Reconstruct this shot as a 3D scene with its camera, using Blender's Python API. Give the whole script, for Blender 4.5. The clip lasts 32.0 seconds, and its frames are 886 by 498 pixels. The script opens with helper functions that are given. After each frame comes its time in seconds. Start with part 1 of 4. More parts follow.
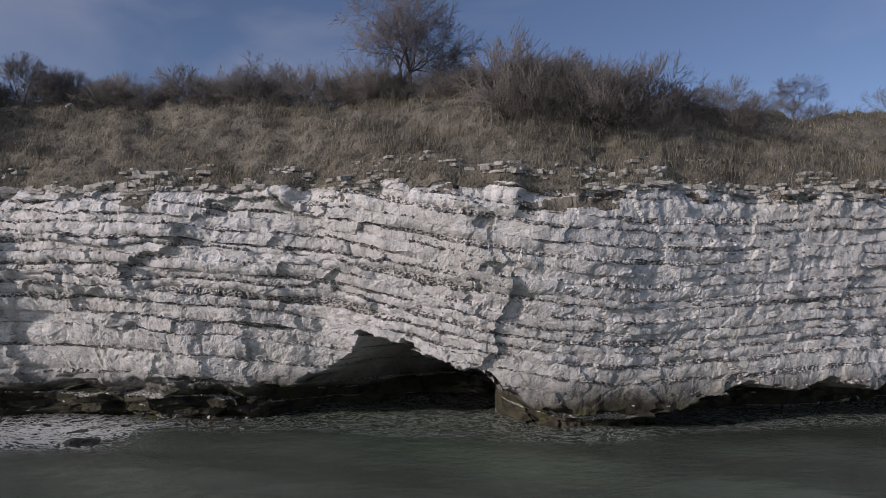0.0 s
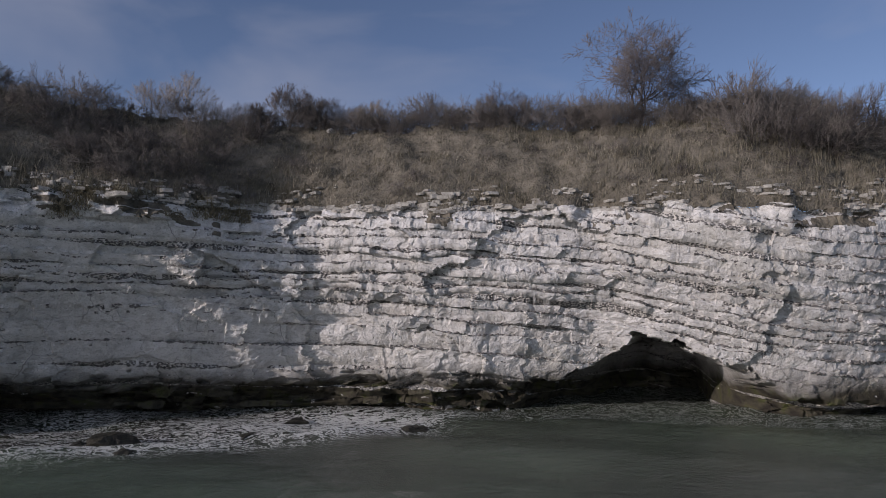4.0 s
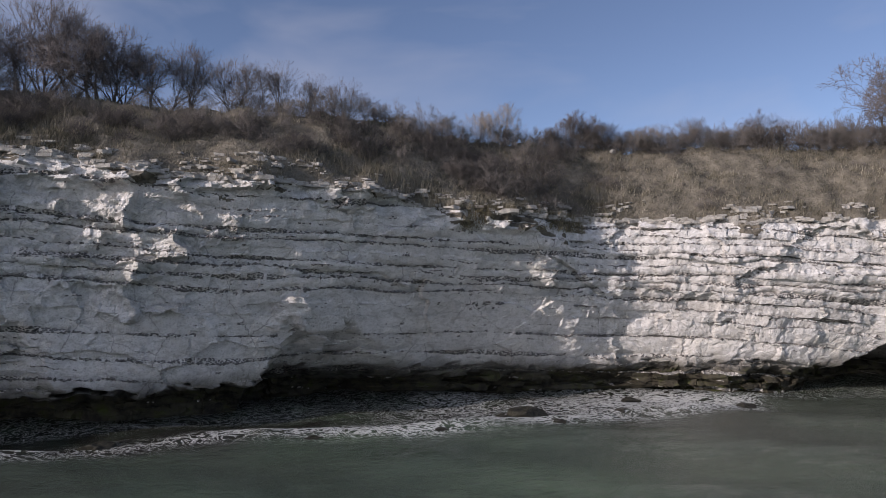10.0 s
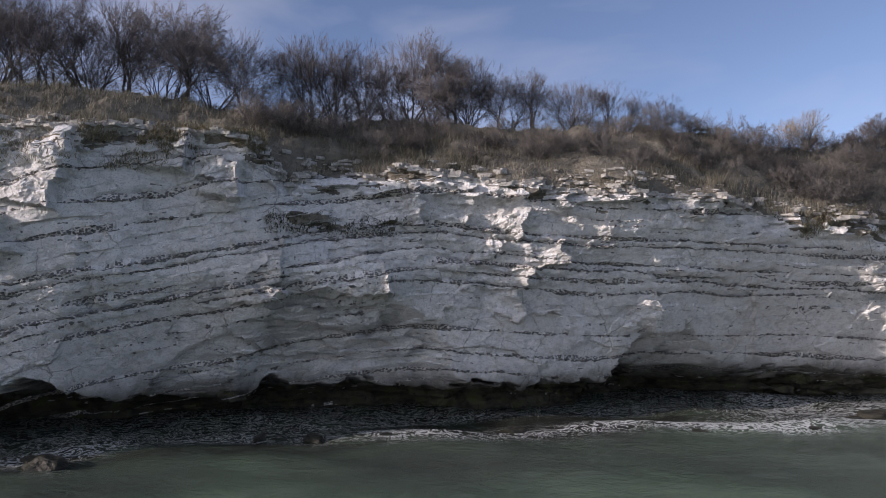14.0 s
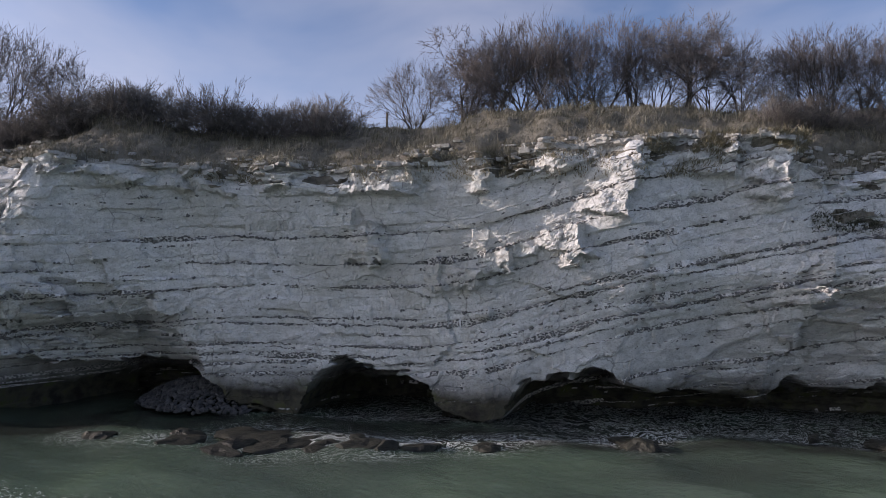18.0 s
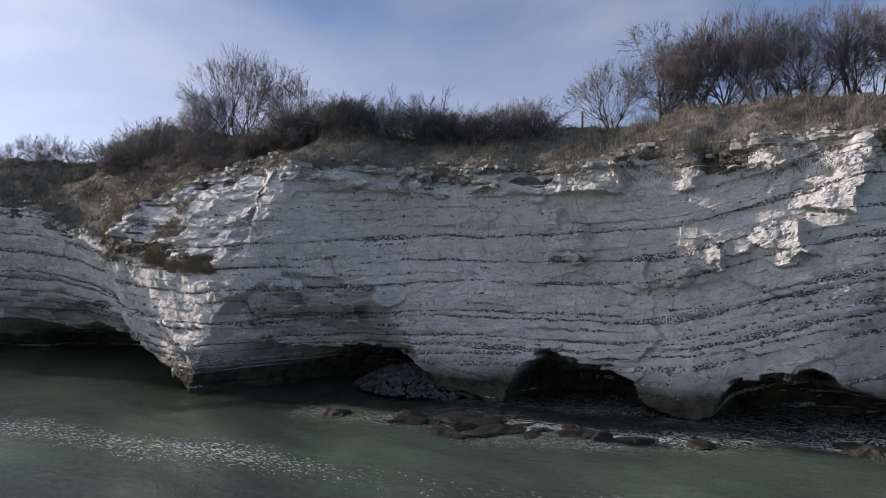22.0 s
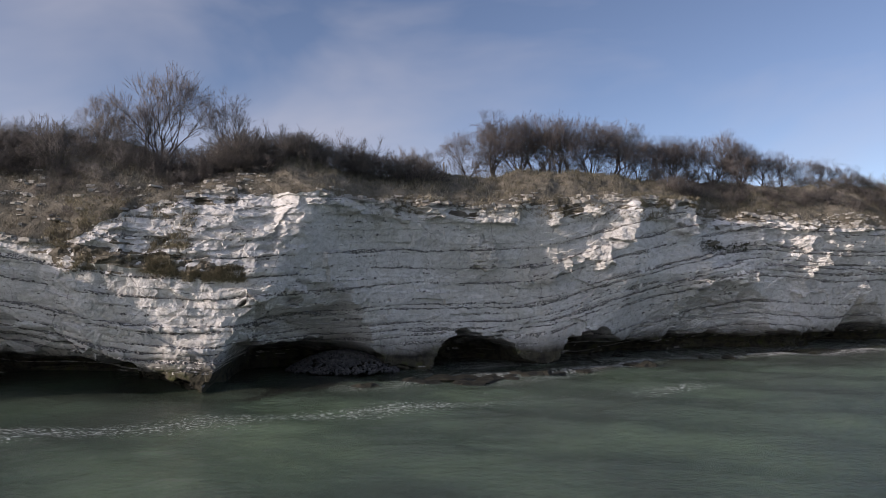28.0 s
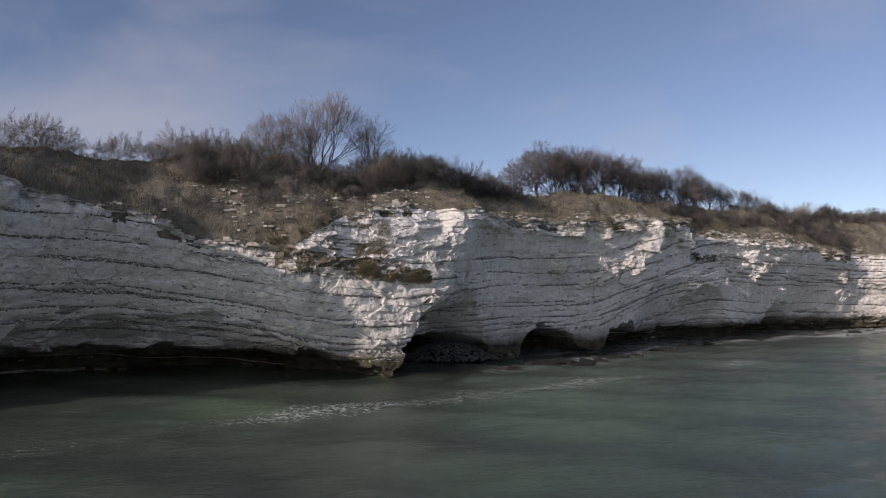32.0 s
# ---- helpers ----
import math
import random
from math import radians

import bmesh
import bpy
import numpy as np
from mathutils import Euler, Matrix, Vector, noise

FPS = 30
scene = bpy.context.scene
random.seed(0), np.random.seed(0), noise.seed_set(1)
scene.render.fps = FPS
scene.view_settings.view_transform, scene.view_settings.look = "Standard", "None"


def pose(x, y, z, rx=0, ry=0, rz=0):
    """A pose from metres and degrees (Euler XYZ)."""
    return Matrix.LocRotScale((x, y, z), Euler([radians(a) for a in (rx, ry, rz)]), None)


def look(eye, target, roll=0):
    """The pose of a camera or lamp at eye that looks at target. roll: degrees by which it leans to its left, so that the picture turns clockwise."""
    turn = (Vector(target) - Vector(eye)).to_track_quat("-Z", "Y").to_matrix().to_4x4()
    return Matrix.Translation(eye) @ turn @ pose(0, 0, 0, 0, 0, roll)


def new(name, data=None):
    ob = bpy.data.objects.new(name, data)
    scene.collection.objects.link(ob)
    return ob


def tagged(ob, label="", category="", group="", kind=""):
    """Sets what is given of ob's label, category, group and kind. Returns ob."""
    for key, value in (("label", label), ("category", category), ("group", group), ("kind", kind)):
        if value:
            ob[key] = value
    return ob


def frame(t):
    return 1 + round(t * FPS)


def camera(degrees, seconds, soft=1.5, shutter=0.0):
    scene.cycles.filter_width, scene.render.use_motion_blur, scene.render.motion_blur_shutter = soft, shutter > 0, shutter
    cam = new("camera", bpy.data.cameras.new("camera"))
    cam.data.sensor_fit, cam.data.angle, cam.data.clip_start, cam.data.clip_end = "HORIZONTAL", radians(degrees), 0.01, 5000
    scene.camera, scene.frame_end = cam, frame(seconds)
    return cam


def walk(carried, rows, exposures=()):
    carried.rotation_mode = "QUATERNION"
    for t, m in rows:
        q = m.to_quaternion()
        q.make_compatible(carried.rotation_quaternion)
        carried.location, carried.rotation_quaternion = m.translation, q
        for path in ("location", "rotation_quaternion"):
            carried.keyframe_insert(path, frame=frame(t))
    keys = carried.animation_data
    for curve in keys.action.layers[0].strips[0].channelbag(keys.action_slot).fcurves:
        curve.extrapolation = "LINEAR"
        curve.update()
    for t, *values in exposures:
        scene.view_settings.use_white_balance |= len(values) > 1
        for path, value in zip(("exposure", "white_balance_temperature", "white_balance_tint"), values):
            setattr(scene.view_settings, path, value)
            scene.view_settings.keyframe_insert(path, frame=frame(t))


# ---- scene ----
cam = camera(65.4, 32.0, soft=0.6)
METRES, EYE, TILT, LEAN, TURN = 112.0, 5.4, 4.4, 0.0, 0.0
ROWS = [
    (0.0, 0.0, 0.0, 0.0, 0.0, 0.0, -0.0),
    (0.5, -0.0144, -0.0035, 0.0007, 0.01, 0.04, 0.01),
    (1.0, -0.029, -0.0075, 0.0014, 0.01, 0.02, 0.0),
    (1.5, -0.0437, -0.012, 0.0022, -0.0, 0.0, 0.03),
    (2.0, -0.0583, -0.0167, 0.0032, -0.05, -0.05, 0.07),
    (2.5, -0.0725, -0.0217, 0.0043, -0.04, -0.11, 0.1),
    (3.0, -0.0865, -0.0267, 0.0046, -0.09, -0.08, 0.11),
    (3.5, -0.1001, -0.0318, 0.0051, -0.08, -0.09, 0.12),
    (5.5, -0.152, -0.0522, 0.008, 0.03, -0.38, 0.22),
    (6.0, -0.1653, -0.0569, 0.008, -0.08, -0.35, 0.23),
    (6.5, -0.1778, -0.0618, 0.009, -0.05, -0.48, 0.25),
    (7.0, -0.19, -0.0665, 0.0091, -0.0, -0.46, 0.25),
    (7.5, -0.2024, -0.0712, 0.0093, -0.02, -0.44, 0.26),
    (8.0, -0.2151, -0.0756, 0.0101, -0.07, -0.5, 0.25),
    (8.5, -0.2271, -0.0803, 0.0104, -0.01, -0.47, 0.25),
    (9.0, -0.2394, -0.0848, 0.0114, 0.09, -0.55, 0.26),
    (9.5, -0.252, -0.0891, 0.0118, 0.2, -0.54, 0.27),
    (10.0, -0.2637, -0.0936, 0.0122, 0.93, -0.54, 0.3),
    (10.5, -0.2767, -0.0978, 0.0128, 1.82, -0.58, 0.32),
    (11.0, -0.289, -0.1022, 0.0137, 2.77, -0.65, 0.32),
    (11.5, -0.3015, -0.1065, 0.0143, 3.67, -0.62, 0.38),
    (12.0, -0.314, -0.1109, 0.0148, 4.57, -0.62, 0.41),
    (12.5, -0.3265, -0.1155, 0.0149, 5.94, -0.52, 0.5),
    (13.0, -0.3386, -0.1204, 0.0157, 8.04, -0.51, 0.55),
    (13.5, -0.3506, -0.1256, 0.0166, 10.1, -0.53, 0.61),
    (15.5, -0.3998, -0.149, 0.0169, 14.83, -0.18, 0.95),
    (16.0, -0.4127, -0.1556, 0.0179, 18.17, -0.21, 1.06),
    (16.5, -0.4245, -0.1628, 0.0185, 22.79, -0.18, 1.19),
    (17.0, -0.4346, -0.1697, 0.0199, 27.34, -0.23, 1.49),
    (17.5, -0.4407, -0.1755, 0.0202, 31.73, -0.08, 1.79),
    (18.0, -0.4424, -0.1797, 0.02, 35.87, 0.06, 2.06),
    (18.5, -0.4412, -0.1827, 0.0206, 40.1, 0.01, 2.18),
    (19.0, -0.4398, -0.1846, 0.0205, 44.11, 0.09, 2.36),
    (19.5, -0.4388, -0.1853, 0.0197, 46.6, 0.27, 2.43),
    (20.0, -0.4381, -0.186, 0.0186, 47.33, 0.43, 2.43),
    (20.5, -0.4378, -0.1864, 0.0197, 48.0, 0.25, 2.41),
    (21.0, -0.4396, -0.1894, 0.0202, 48.2, 0.2, 2.35),
    (21.5, -0.4438, -0.1951, 0.0209, 48.4, 0.16, 2.22),
    (22.0, -0.4499, -0.2035, 0.0224, 48.65, 0.02, 2.11),
    (22.5, -0.458, -0.2146, 0.0235, 48.89, 0.0, 2.01),
    (23.0, -0.4674, -0.2277, 0.0245, 48.63, 0.02, 1.87),
    (23.5, -0.4775, -0.2421, 0.0259, 44.85, -0.17, 1.75),
    (24.0, -0.4895, -0.2596, 0.027, 36.47, -0.41, 1.74),
    (24.5, -0.5034, -0.2803, 0.0287, 35.54, -0.5, 1.81),
    (26.5, -0.5608, -0.3606, 0.0318, 25.19, -0.47, 1.64),
    (27.0, -0.5759, -0.3798, 0.0324, 18.87, -0.62, 1.52),
    (27.5, -0.5926, -0.399, 0.0342, 12.56, -0.84, 1.35),
    (28.0, -0.6093, -0.4169, 0.037, 7.09, -1.1, 1.08),
    (28.5, -0.6272, -0.4334, 0.0391, 0.07, -1.27, 0.73),
    (29.0, -0.6473, -0.4484, 0.0386, -6.26, -1.1, 0.61),
    (29.5, -0.6695, -0.4615, 0.0386, -9.1, -0.96, 0.52),
    (30.0, -0.6943, -0.4725, 0.0402, -8.89, -0.99, 0.36),
    (30.5, -0.7212, -0.4812, 0.0415, -8.69, -0.99, 0.2),
    (31.0, -0.7501, -0.488, 0.0427, -8.52, -1.02, 0.01),
    (31.5, -0.7804, -0.4942, 0.0433, -8.33, -1.01, -0.15),
    (32.0, -0.8093, -0.4989, 0.0444, -8.17, -1.09, -0.33),
]
walk(cam, [(t, pose(0, 0, EYE, TILT, LEAN, TURN) @ pose(METRES * x, METRES * y, METRES * z, 90 + pitch, roll, yaw)) for t, x, y, z, yaw, pitch, roll in ROWS],
     exposures=((0.0, -0.18, 6740, 22), (3.0, -0.22, 6760, 23), (6.0, -0.26, 6800, 23), (9.0, 0.10, 6900, 23), (13.0, 0.44, 6950, 25), (19.0, 0.62, 6950, 23), (23.0, 0.48, 7000, 22), (27.0, 0.42, 7200, 23), (30.0, 0.18, 7350, 23), (32.0, 0.12, 7350, 24)))

# ---- world and sun ----
SUN_AZ, SUN_EL = 236.5, 16.0      # compass degrees from +y clockwise, and height
world = bpy.data.worlds.new("sky")
scene.world = world
world.use_nodes = True
wn, wl = world.node_tree.nodes, world.node_tree.links
wn.clear()
w_out, w_bg, w_sky = wn.new("ShaderNodeOutputWorld"), wn.new("ShaderNodeBackground"), wn.new("ShaderNodeTexSky")
w_sky.sky_type, w_sky.sun_disc = "NISHITA", False
w_sky.sun_elevation, w_sky.sun_rotation = radians(SUN_EL), radians(SUN_AZ)
w_sky.air_density, w_sky.dust_density, w_sky.ozone_density = 0.66, 0.2, 1.8
w_co, w_map = wn.new("ShaderNodeTexCoord"), wn.new("ShaderNodeMapping")
w_map.inputs["Scale"].default_value = (1.0, 1.0, 2.6)
w_noise, w_ramp, w_mix = wn.new("ShaderNodeTexNoise"), wn.new("ShaderNodeValToRGB"), wn.new("ShaderNodeMixRGB")
w_noise.inputs["Scale"].default_value, w_noise.inputs["Detail"].default_value = 1.9, 5.0
w_noise.inputs["Roughness"].default_value, w_noise.inputs["Distortion"].default_value = 0.5, 0.35
w_ramp.color_ramp.elements[0].position, w_ramp.color_ramp.elements[1].position = 0.39, 0.98
wl.new(w_co.outputs["Generated"], w_map.inputs["Vector"])
wl.new(w_map.outputs["Vector"], w_noise.inputs["Vector"])
# the veil of cloud thickens towards the west and brightens towards the sun
w_dot, w_add, w_near, w_glow = wn.new("ShaderNodeVectorMath"), wn.new("ShaderNodeMath"), wn.new("ShaderNodeVectorMath"), wn.new("ShaderNodeValToRGB")
w_dot.operation, w_dot.inputs[1].default_value = "DOT_PRODUCT", (-0.85, -0.5, -0.1)
w_near.operation, w_near.inputs[1].default_value = "DOT_PRODUCT", (-0.6, -0.75, 0.25)
w_glow.color_ramp.elements[0].position, w_glow.color_ramp.elements[1].position = 0.3, 0.9
w_glow.color_ramp.elements[0].color, w_glow.color_ramp.elements[1].color = (3.4, 3.8, 4.5, 1), (9.9, 10.7, 11.8, 1)
w_add.operation, w_add.inputs[1].default_value = "MULTIPLY_ADD", 0.17
wl.new(w_co.outputs["Generated"], w_dot.inputs[0])
wl.new(w_co.outputs["Generated"], w_near.inputs[0])
wl.new(w_near.outputs["Value"], w_glow.inputs["Fac"])
wl.new(w_glow.outputs["Color"], w_mix.inputs[2])
wl.new(w_dot.outputs["Value"], w_add.inputs[0])
wl.new(w_noise.outputs["Fac"], w_add.inputs[2])
wl.new(w_add.outputs["Value"], w_ramp.inputs["Fac"])
wl.new(w_ramp.outputs["Color"], w_mix.inputs[0])
wl.new(w_sky.outputs["Color"], w_mix.inputs[1])
wl.new(w_mix.outputs["Color"], w_bg.inputs["Color"])
w_bg.inputs["Strength"].default_value = 0.118
wl.new(w_bg.outputs["Background"], w_out.inputs["Surface"])
sun = new("sun", bpy.data.lights.new("sun", "SUN"))
sun.data.energy, sun.data.angle, sun.data.color = 2.75, radians(0.53), (1.0, 0.96, 0.91)
saz, sel = radians(SUN_AZ), radians(SUN_EL)
sun.matrix_world = look((0, 0, 60), (-math.sin(saz) * math.cos(sel), -math.cos(saz) * math.cos(sel), 60 - math.sin(sel)))


# ---- materials ----
def mat(name, rough=0.9, spec=0.3):
    m = bpy.data.materials.new(name)
    m.use_nodes = True
    b = m.node_tree.nodes["Principled BSDF"]
    b.inputs["Roughness"].default_value, b.inputs["Specular IOR Level"].default_value = rough, spec
    return m, m.node_tree.nodes, m.node_tree.links, b


def tex(n, l, scale, detail=4.0, rough=0.55, stretch=(1, 1, 1), kind="ShaderNodeTexNoise"):
    co, mp, t = n.new("ShaderNodeNewGeometry"), n.new("ShaderNodeMapping"), n.new(kind)
    mp.inputs["Scale"].default_value = stretch
    t.inputs["Scale"].default_value = scale
    if kind == "ShaderNodeTexNoise":
        t.inputs["Detail"].default_value, t.inputs["Roughness"].default_value = detail, rough
    l.new(co.outputs["Position"], mp.inputs["Vector"])
    l.new(mp.outputs["Vector"], t.inputs["Vector"])
    return t


def ramp(n, l, src, stops):
    r = n.new("ShaderNodeValToRGB")
    while len(r.color_ramp.elements) < len(stops):
        r.color_ramp.elements.new(0.5)
    for e, (p, c) in zip(r.color_ramp.elements, stops):
        e.position, e.color = p, (*c, 1) if len(c) == 3 else c
    l.new(src, r.inputs["Fac"])
    return r.outputs["Color"]


def blend(n, l, fac, a, b, kind="MIX"):
    m = n.new("ShaderNodeMixRGB")
    m.blend_type = kind
    for k, v in ((0, fac), (1, a), (2, b)):
        if isinstance(v, (int, float)):
            m.inputs[k].default_value = v
        elif isinstance(v, tuple):
            m.inputs[k].default_value = (*v, 1)
        else:
            l.new(v, m.inputs[k])
    return m.outputs["Color"]


def bump(n, l, b, src, strength, dist):
    bp = n.new("ShaderNodeBump")
    bp.inputs["Strength"].default_value, bp.inputs["Distance"].default_value = strength, dist
    l.new(src, bp.inputs["Height"])
    l.new(bp.outputs["Normal"], b.inputs["Normal"])


def height_mask(n, l, low, high):
    """1 below low, 0 above high, broken up by noise."""
    g, sp, mr, nz, ad = n.new("ShaderNodeNewGeometry"), n.new("ShaderNodeSeparateXYZ"), n.new("ShaderNodeMapRange"), tex(n, l, 0.5, 5), n.new("ShaderNodeMath")
    l.new(g.outputs["Position"], sp.inputs["Vector"])
    ad.operation = "MULTIPLY_ADD"
    l.new(nz.outputs["Fac"], ad.inputs[0])
    ad.inputs[1].default_value = 1.6
    l.new(sp.outputs["Z"], ad.inputs[2])
    mr.inputs["From Min"].default_value, mr.inputs["From Max"].default_value = low + 0.8, high + 0.8
    mr.inputs["To Min"].default_value, mr.inputs["To Max"].default_value = 1.0, 0.0
    l.new(ad.outputs["Value"], mr.inputs["Value"])
    return mr.outputs["Result"]


def chalk_mat(name, light, dark):
    m, n, l, b = mat(name, 0.95, 0.15)
    big, grain = tex(n, l, 0.22, 4), tex(n, l, 2.2, 6, 0.65, (1, 1, 1.8))
    streak = tex(n, l, 0.9, 4, 0.6, (1.0, 1.0, 0.18))
    c = ramp(n, l, big.outputs["Fac"], ((0.35, dark), (0.62, light)))
    c = blend(n, l, ramp(n, l, grain.outputs["Fac"], ((0.38, (0.45, 0.45, 0.45)), (0.52, (0, 0, 0)))), c, (0.40, 0.39, 0.35))
    # fine dark speckle: the shade of small pits put into the colour
    speck = tex(n, l, 13.0, 5, 0.7, (1, 1, 1.4))
    c = blend(n, l, ramp(n, l, speck.outputs["Fac"], ((0.36, (0.65, 0.65, 0.65)), (0.46, (0, 0, 0)))), c, (0.33, 0.32, 0.29))
    stain = tex(n, l, 0.11, 5, 0.6, (1, 1, 1.6))
    c = blend(n, l, ramp(n, l, stain.outputs["Fac"], ((0.50, (0, 0, 0)), (0.66, (0.45, 0.45, 0.45)))), c, (0.47, 0.455, 0.38))
    c = blend(n, l, ramp(n, l, streak.outputs["Fac"], ((0.58, (0, 0, 0)), (0.80, (0.35, 0.35, 0.35)))), c, (0.42, 0.39, 0.32))
    # hairline cracks, broken up
    warp, cell = tex(n, l, 0.8, 5, 0.6), n.new("ShaderNodeTexVoronoi")
    cell.feature, cell.inputs["Scale"].default_value = "DISTANCE_TO_EDGE", 0.5
    l.new(blend(n, l, 0.85, n.new("ShaderNodeNewGeometry").outputs["Position"], warp.outputs["Color"], "ADD"), cell.inputs["Vector"])
    line = ramp(n, l, cell.outputs["Distance"], ((0.004, (0.6, 0.6, 0.6)), (0.014, (0, 0, 0))))
    some = ramp(n, l, tex(n, l, 0.45, 3).outputs["Fac"], ((0.45, (0, 0, 0)), (0.6, (1, 1, 1))))
    c = blend(n, l, blend(n, l, 1.0, line, some, "MULTIPLY"), c, (0.22, 0.21, 0.19))
    # tide zone: wet rock with algae, raised and darkened to paint in cave shade
    alg = tex(n, l, 1.3, 5)
    wet = ramp(n, l, alg.outputs["Fac"], ((0.35, (0.04, 0.036, 0.03)), (0.55, (0.09, 0.083, 0.06)), (0.75, (0.085, 0.10, 0.03))))
    c = blend(n, l, height_mask(n, l, 1.2, 2.6), c, wet)
    l.new(c, b.inputs["Base Color"])
    fine, comb = tex(n, l, 7.0, 9, 0.78, (1, 1, 1.5)), tex(n, l, 10.0, 4, 0.6, (1, 1, 0.3))
    bump(n, l, b, blend(n, l, 0.4, fine.outputs["Fac"], comb.outputs["Fac"]), 1.0, 0.145)
    return m


M_CHALK = chalk_mat("chalk", (0.83, 0.82, 0.795), (0.72, 0.71, 0.685))


def simple(name, a, b_, scale, rough=0.9, bump_s=0.6, bump_d=0.05, c_=None):
    m, n, l, b = mat(name, rough, 0.2)
    t = tex(n, l, scale, 6, 0.65)
    l.new(ramp(n, l, t.outputs["Fac"], ((0.3, a), (0.7, b_)) if c_ is None else ((0.3, a), (0.5, b_), (0.7, c_))), b.inputs["Base Color"])
    t2 = tex(n, l, scale * 6, 4)
    bump(n, l, b, t2.outputs["Fac"], bump_s, bump_d)
    return m




def flint_mat():
    """Dark nodules set close together in chalk."""
    m, n, l, b = mat("flint", 0.75, 0.3)
    cell, tone = tex(n, l, 8.0, stretch=(1, 1, 1.5), kind="ShaderNodeTexVoronoi"), tex(n, l, 3.0, 5)
    dark = ramp(n, l, tone.outputs["Fac"], ((0.35, (0.075, 0.072, 0.07)), (0.65, (0.22, 0.215, 0.20))))
    gap = ramp(n, l, cell.outputs["Distance"], ((0.42, (0, 0, 0)), (0.62, (1, 1, 1))))
    l.new(blend(n, l, gap, dark, (0.58, 0.56, 0.52)), b.inputs["Base Color"])
    bump(n, l, b, cell.outputs["Distance"], 0.8, -0.08)
    return m


M_FLINT = flint_mat()
M_SLAB = simple("limestone_slab", (0.30, 0.285, 0.25), (0.60, 0.58, 0.53), 3.5, 0.9, 1.0, 0.08)
M_SOIL = simple("soil_and_dry_grass", (0.09, 0.082, 0.066), (0.175, 0.158, 0.125), 1.2, 0.95, 1.0, 0.15, (0.26, 0.235, 0.185))
M_BOULDER = simple("wet_boulder", (0.014, 0.014, 0.013), (0.05, 0.048, 0.035), 2.0, 0.5, 0.9, 0.06)
M_COBBLE = simple("cobble", (0.03, 0.03, 0.034), (0.12, 0.117, 0.115), 3.0, 0.6)
M_BARK = simple("bark", (0.055, 0.049, 0.045), (0.16, 0.145, 0.13), 9.0)
M_WOOD = simple("weathered_wood", (0.16, 0.13, 0.10), (0.30, 0.26, 0.21), 6.0)


def varied(name, stops, source="random", rough=0.9):
    """Colour that differs from one piece to the next."""
    m, n, l, b = mat(name, rough, 0.15)
    if source == "random":
        src = n.new("ShaderNodeObjectInfo").outputs["Random"]
    else:
        src = n.new("ShaderNodeNewGeometry").outputs["Random Per Island"]
    t = tex(n, l, 0.35, 3)
    mx = n.new("ShaderNodeMath")
    mx.operation = "MULTIPLY_ADD"
    l.new(src, mx.inputs[0])
    mx.inputs[1].default_value = 0.6
    l.new(t.outputs["Fac"], mx.inputs[2])
    sc = n.new("ShaderNodeMath")
    sc.operation = "SUBTRACT"
    l.new(mx.outputs[0], sc.inputs[0])
    sc.inputs[1].default_value = 0.3
    l.new(ramp(n, l, sc.outputs[0], stops), b.inputs["Base Color"])
    return m


M_TWIG = varied("bare_twigs", ((0.1, (0.09, 0.08, 0.078)), (0.5, (0.14, 0.126, 0.123)), (0.9, (0.215, 0.195, 0.188))))
M_PALE = varied("pale_twigs", ((0.1, (0.17, 0.145, 0.115)), (0.5, (0.25, 0.21, 0.165)), (0.9, (0.34, 0.29, 0.23))))
M_BUSH = varied("bush_twigs", ((0.1, (0.08, 0.072, 0.067)), (0.5, (0.13, 0.118, 0.108)), (0.9, (0.23, 0.21, 0.19))))
M_GRASS = varied("dry_grass", ((0.05, (0.08, 0.076, 0.05)), (0.4, (0.18, 0.165, 0.123)), (0.75, (0.27, 0.247, 0.188)), (0.97, (0.48, 0.44, 0.345))), "island")


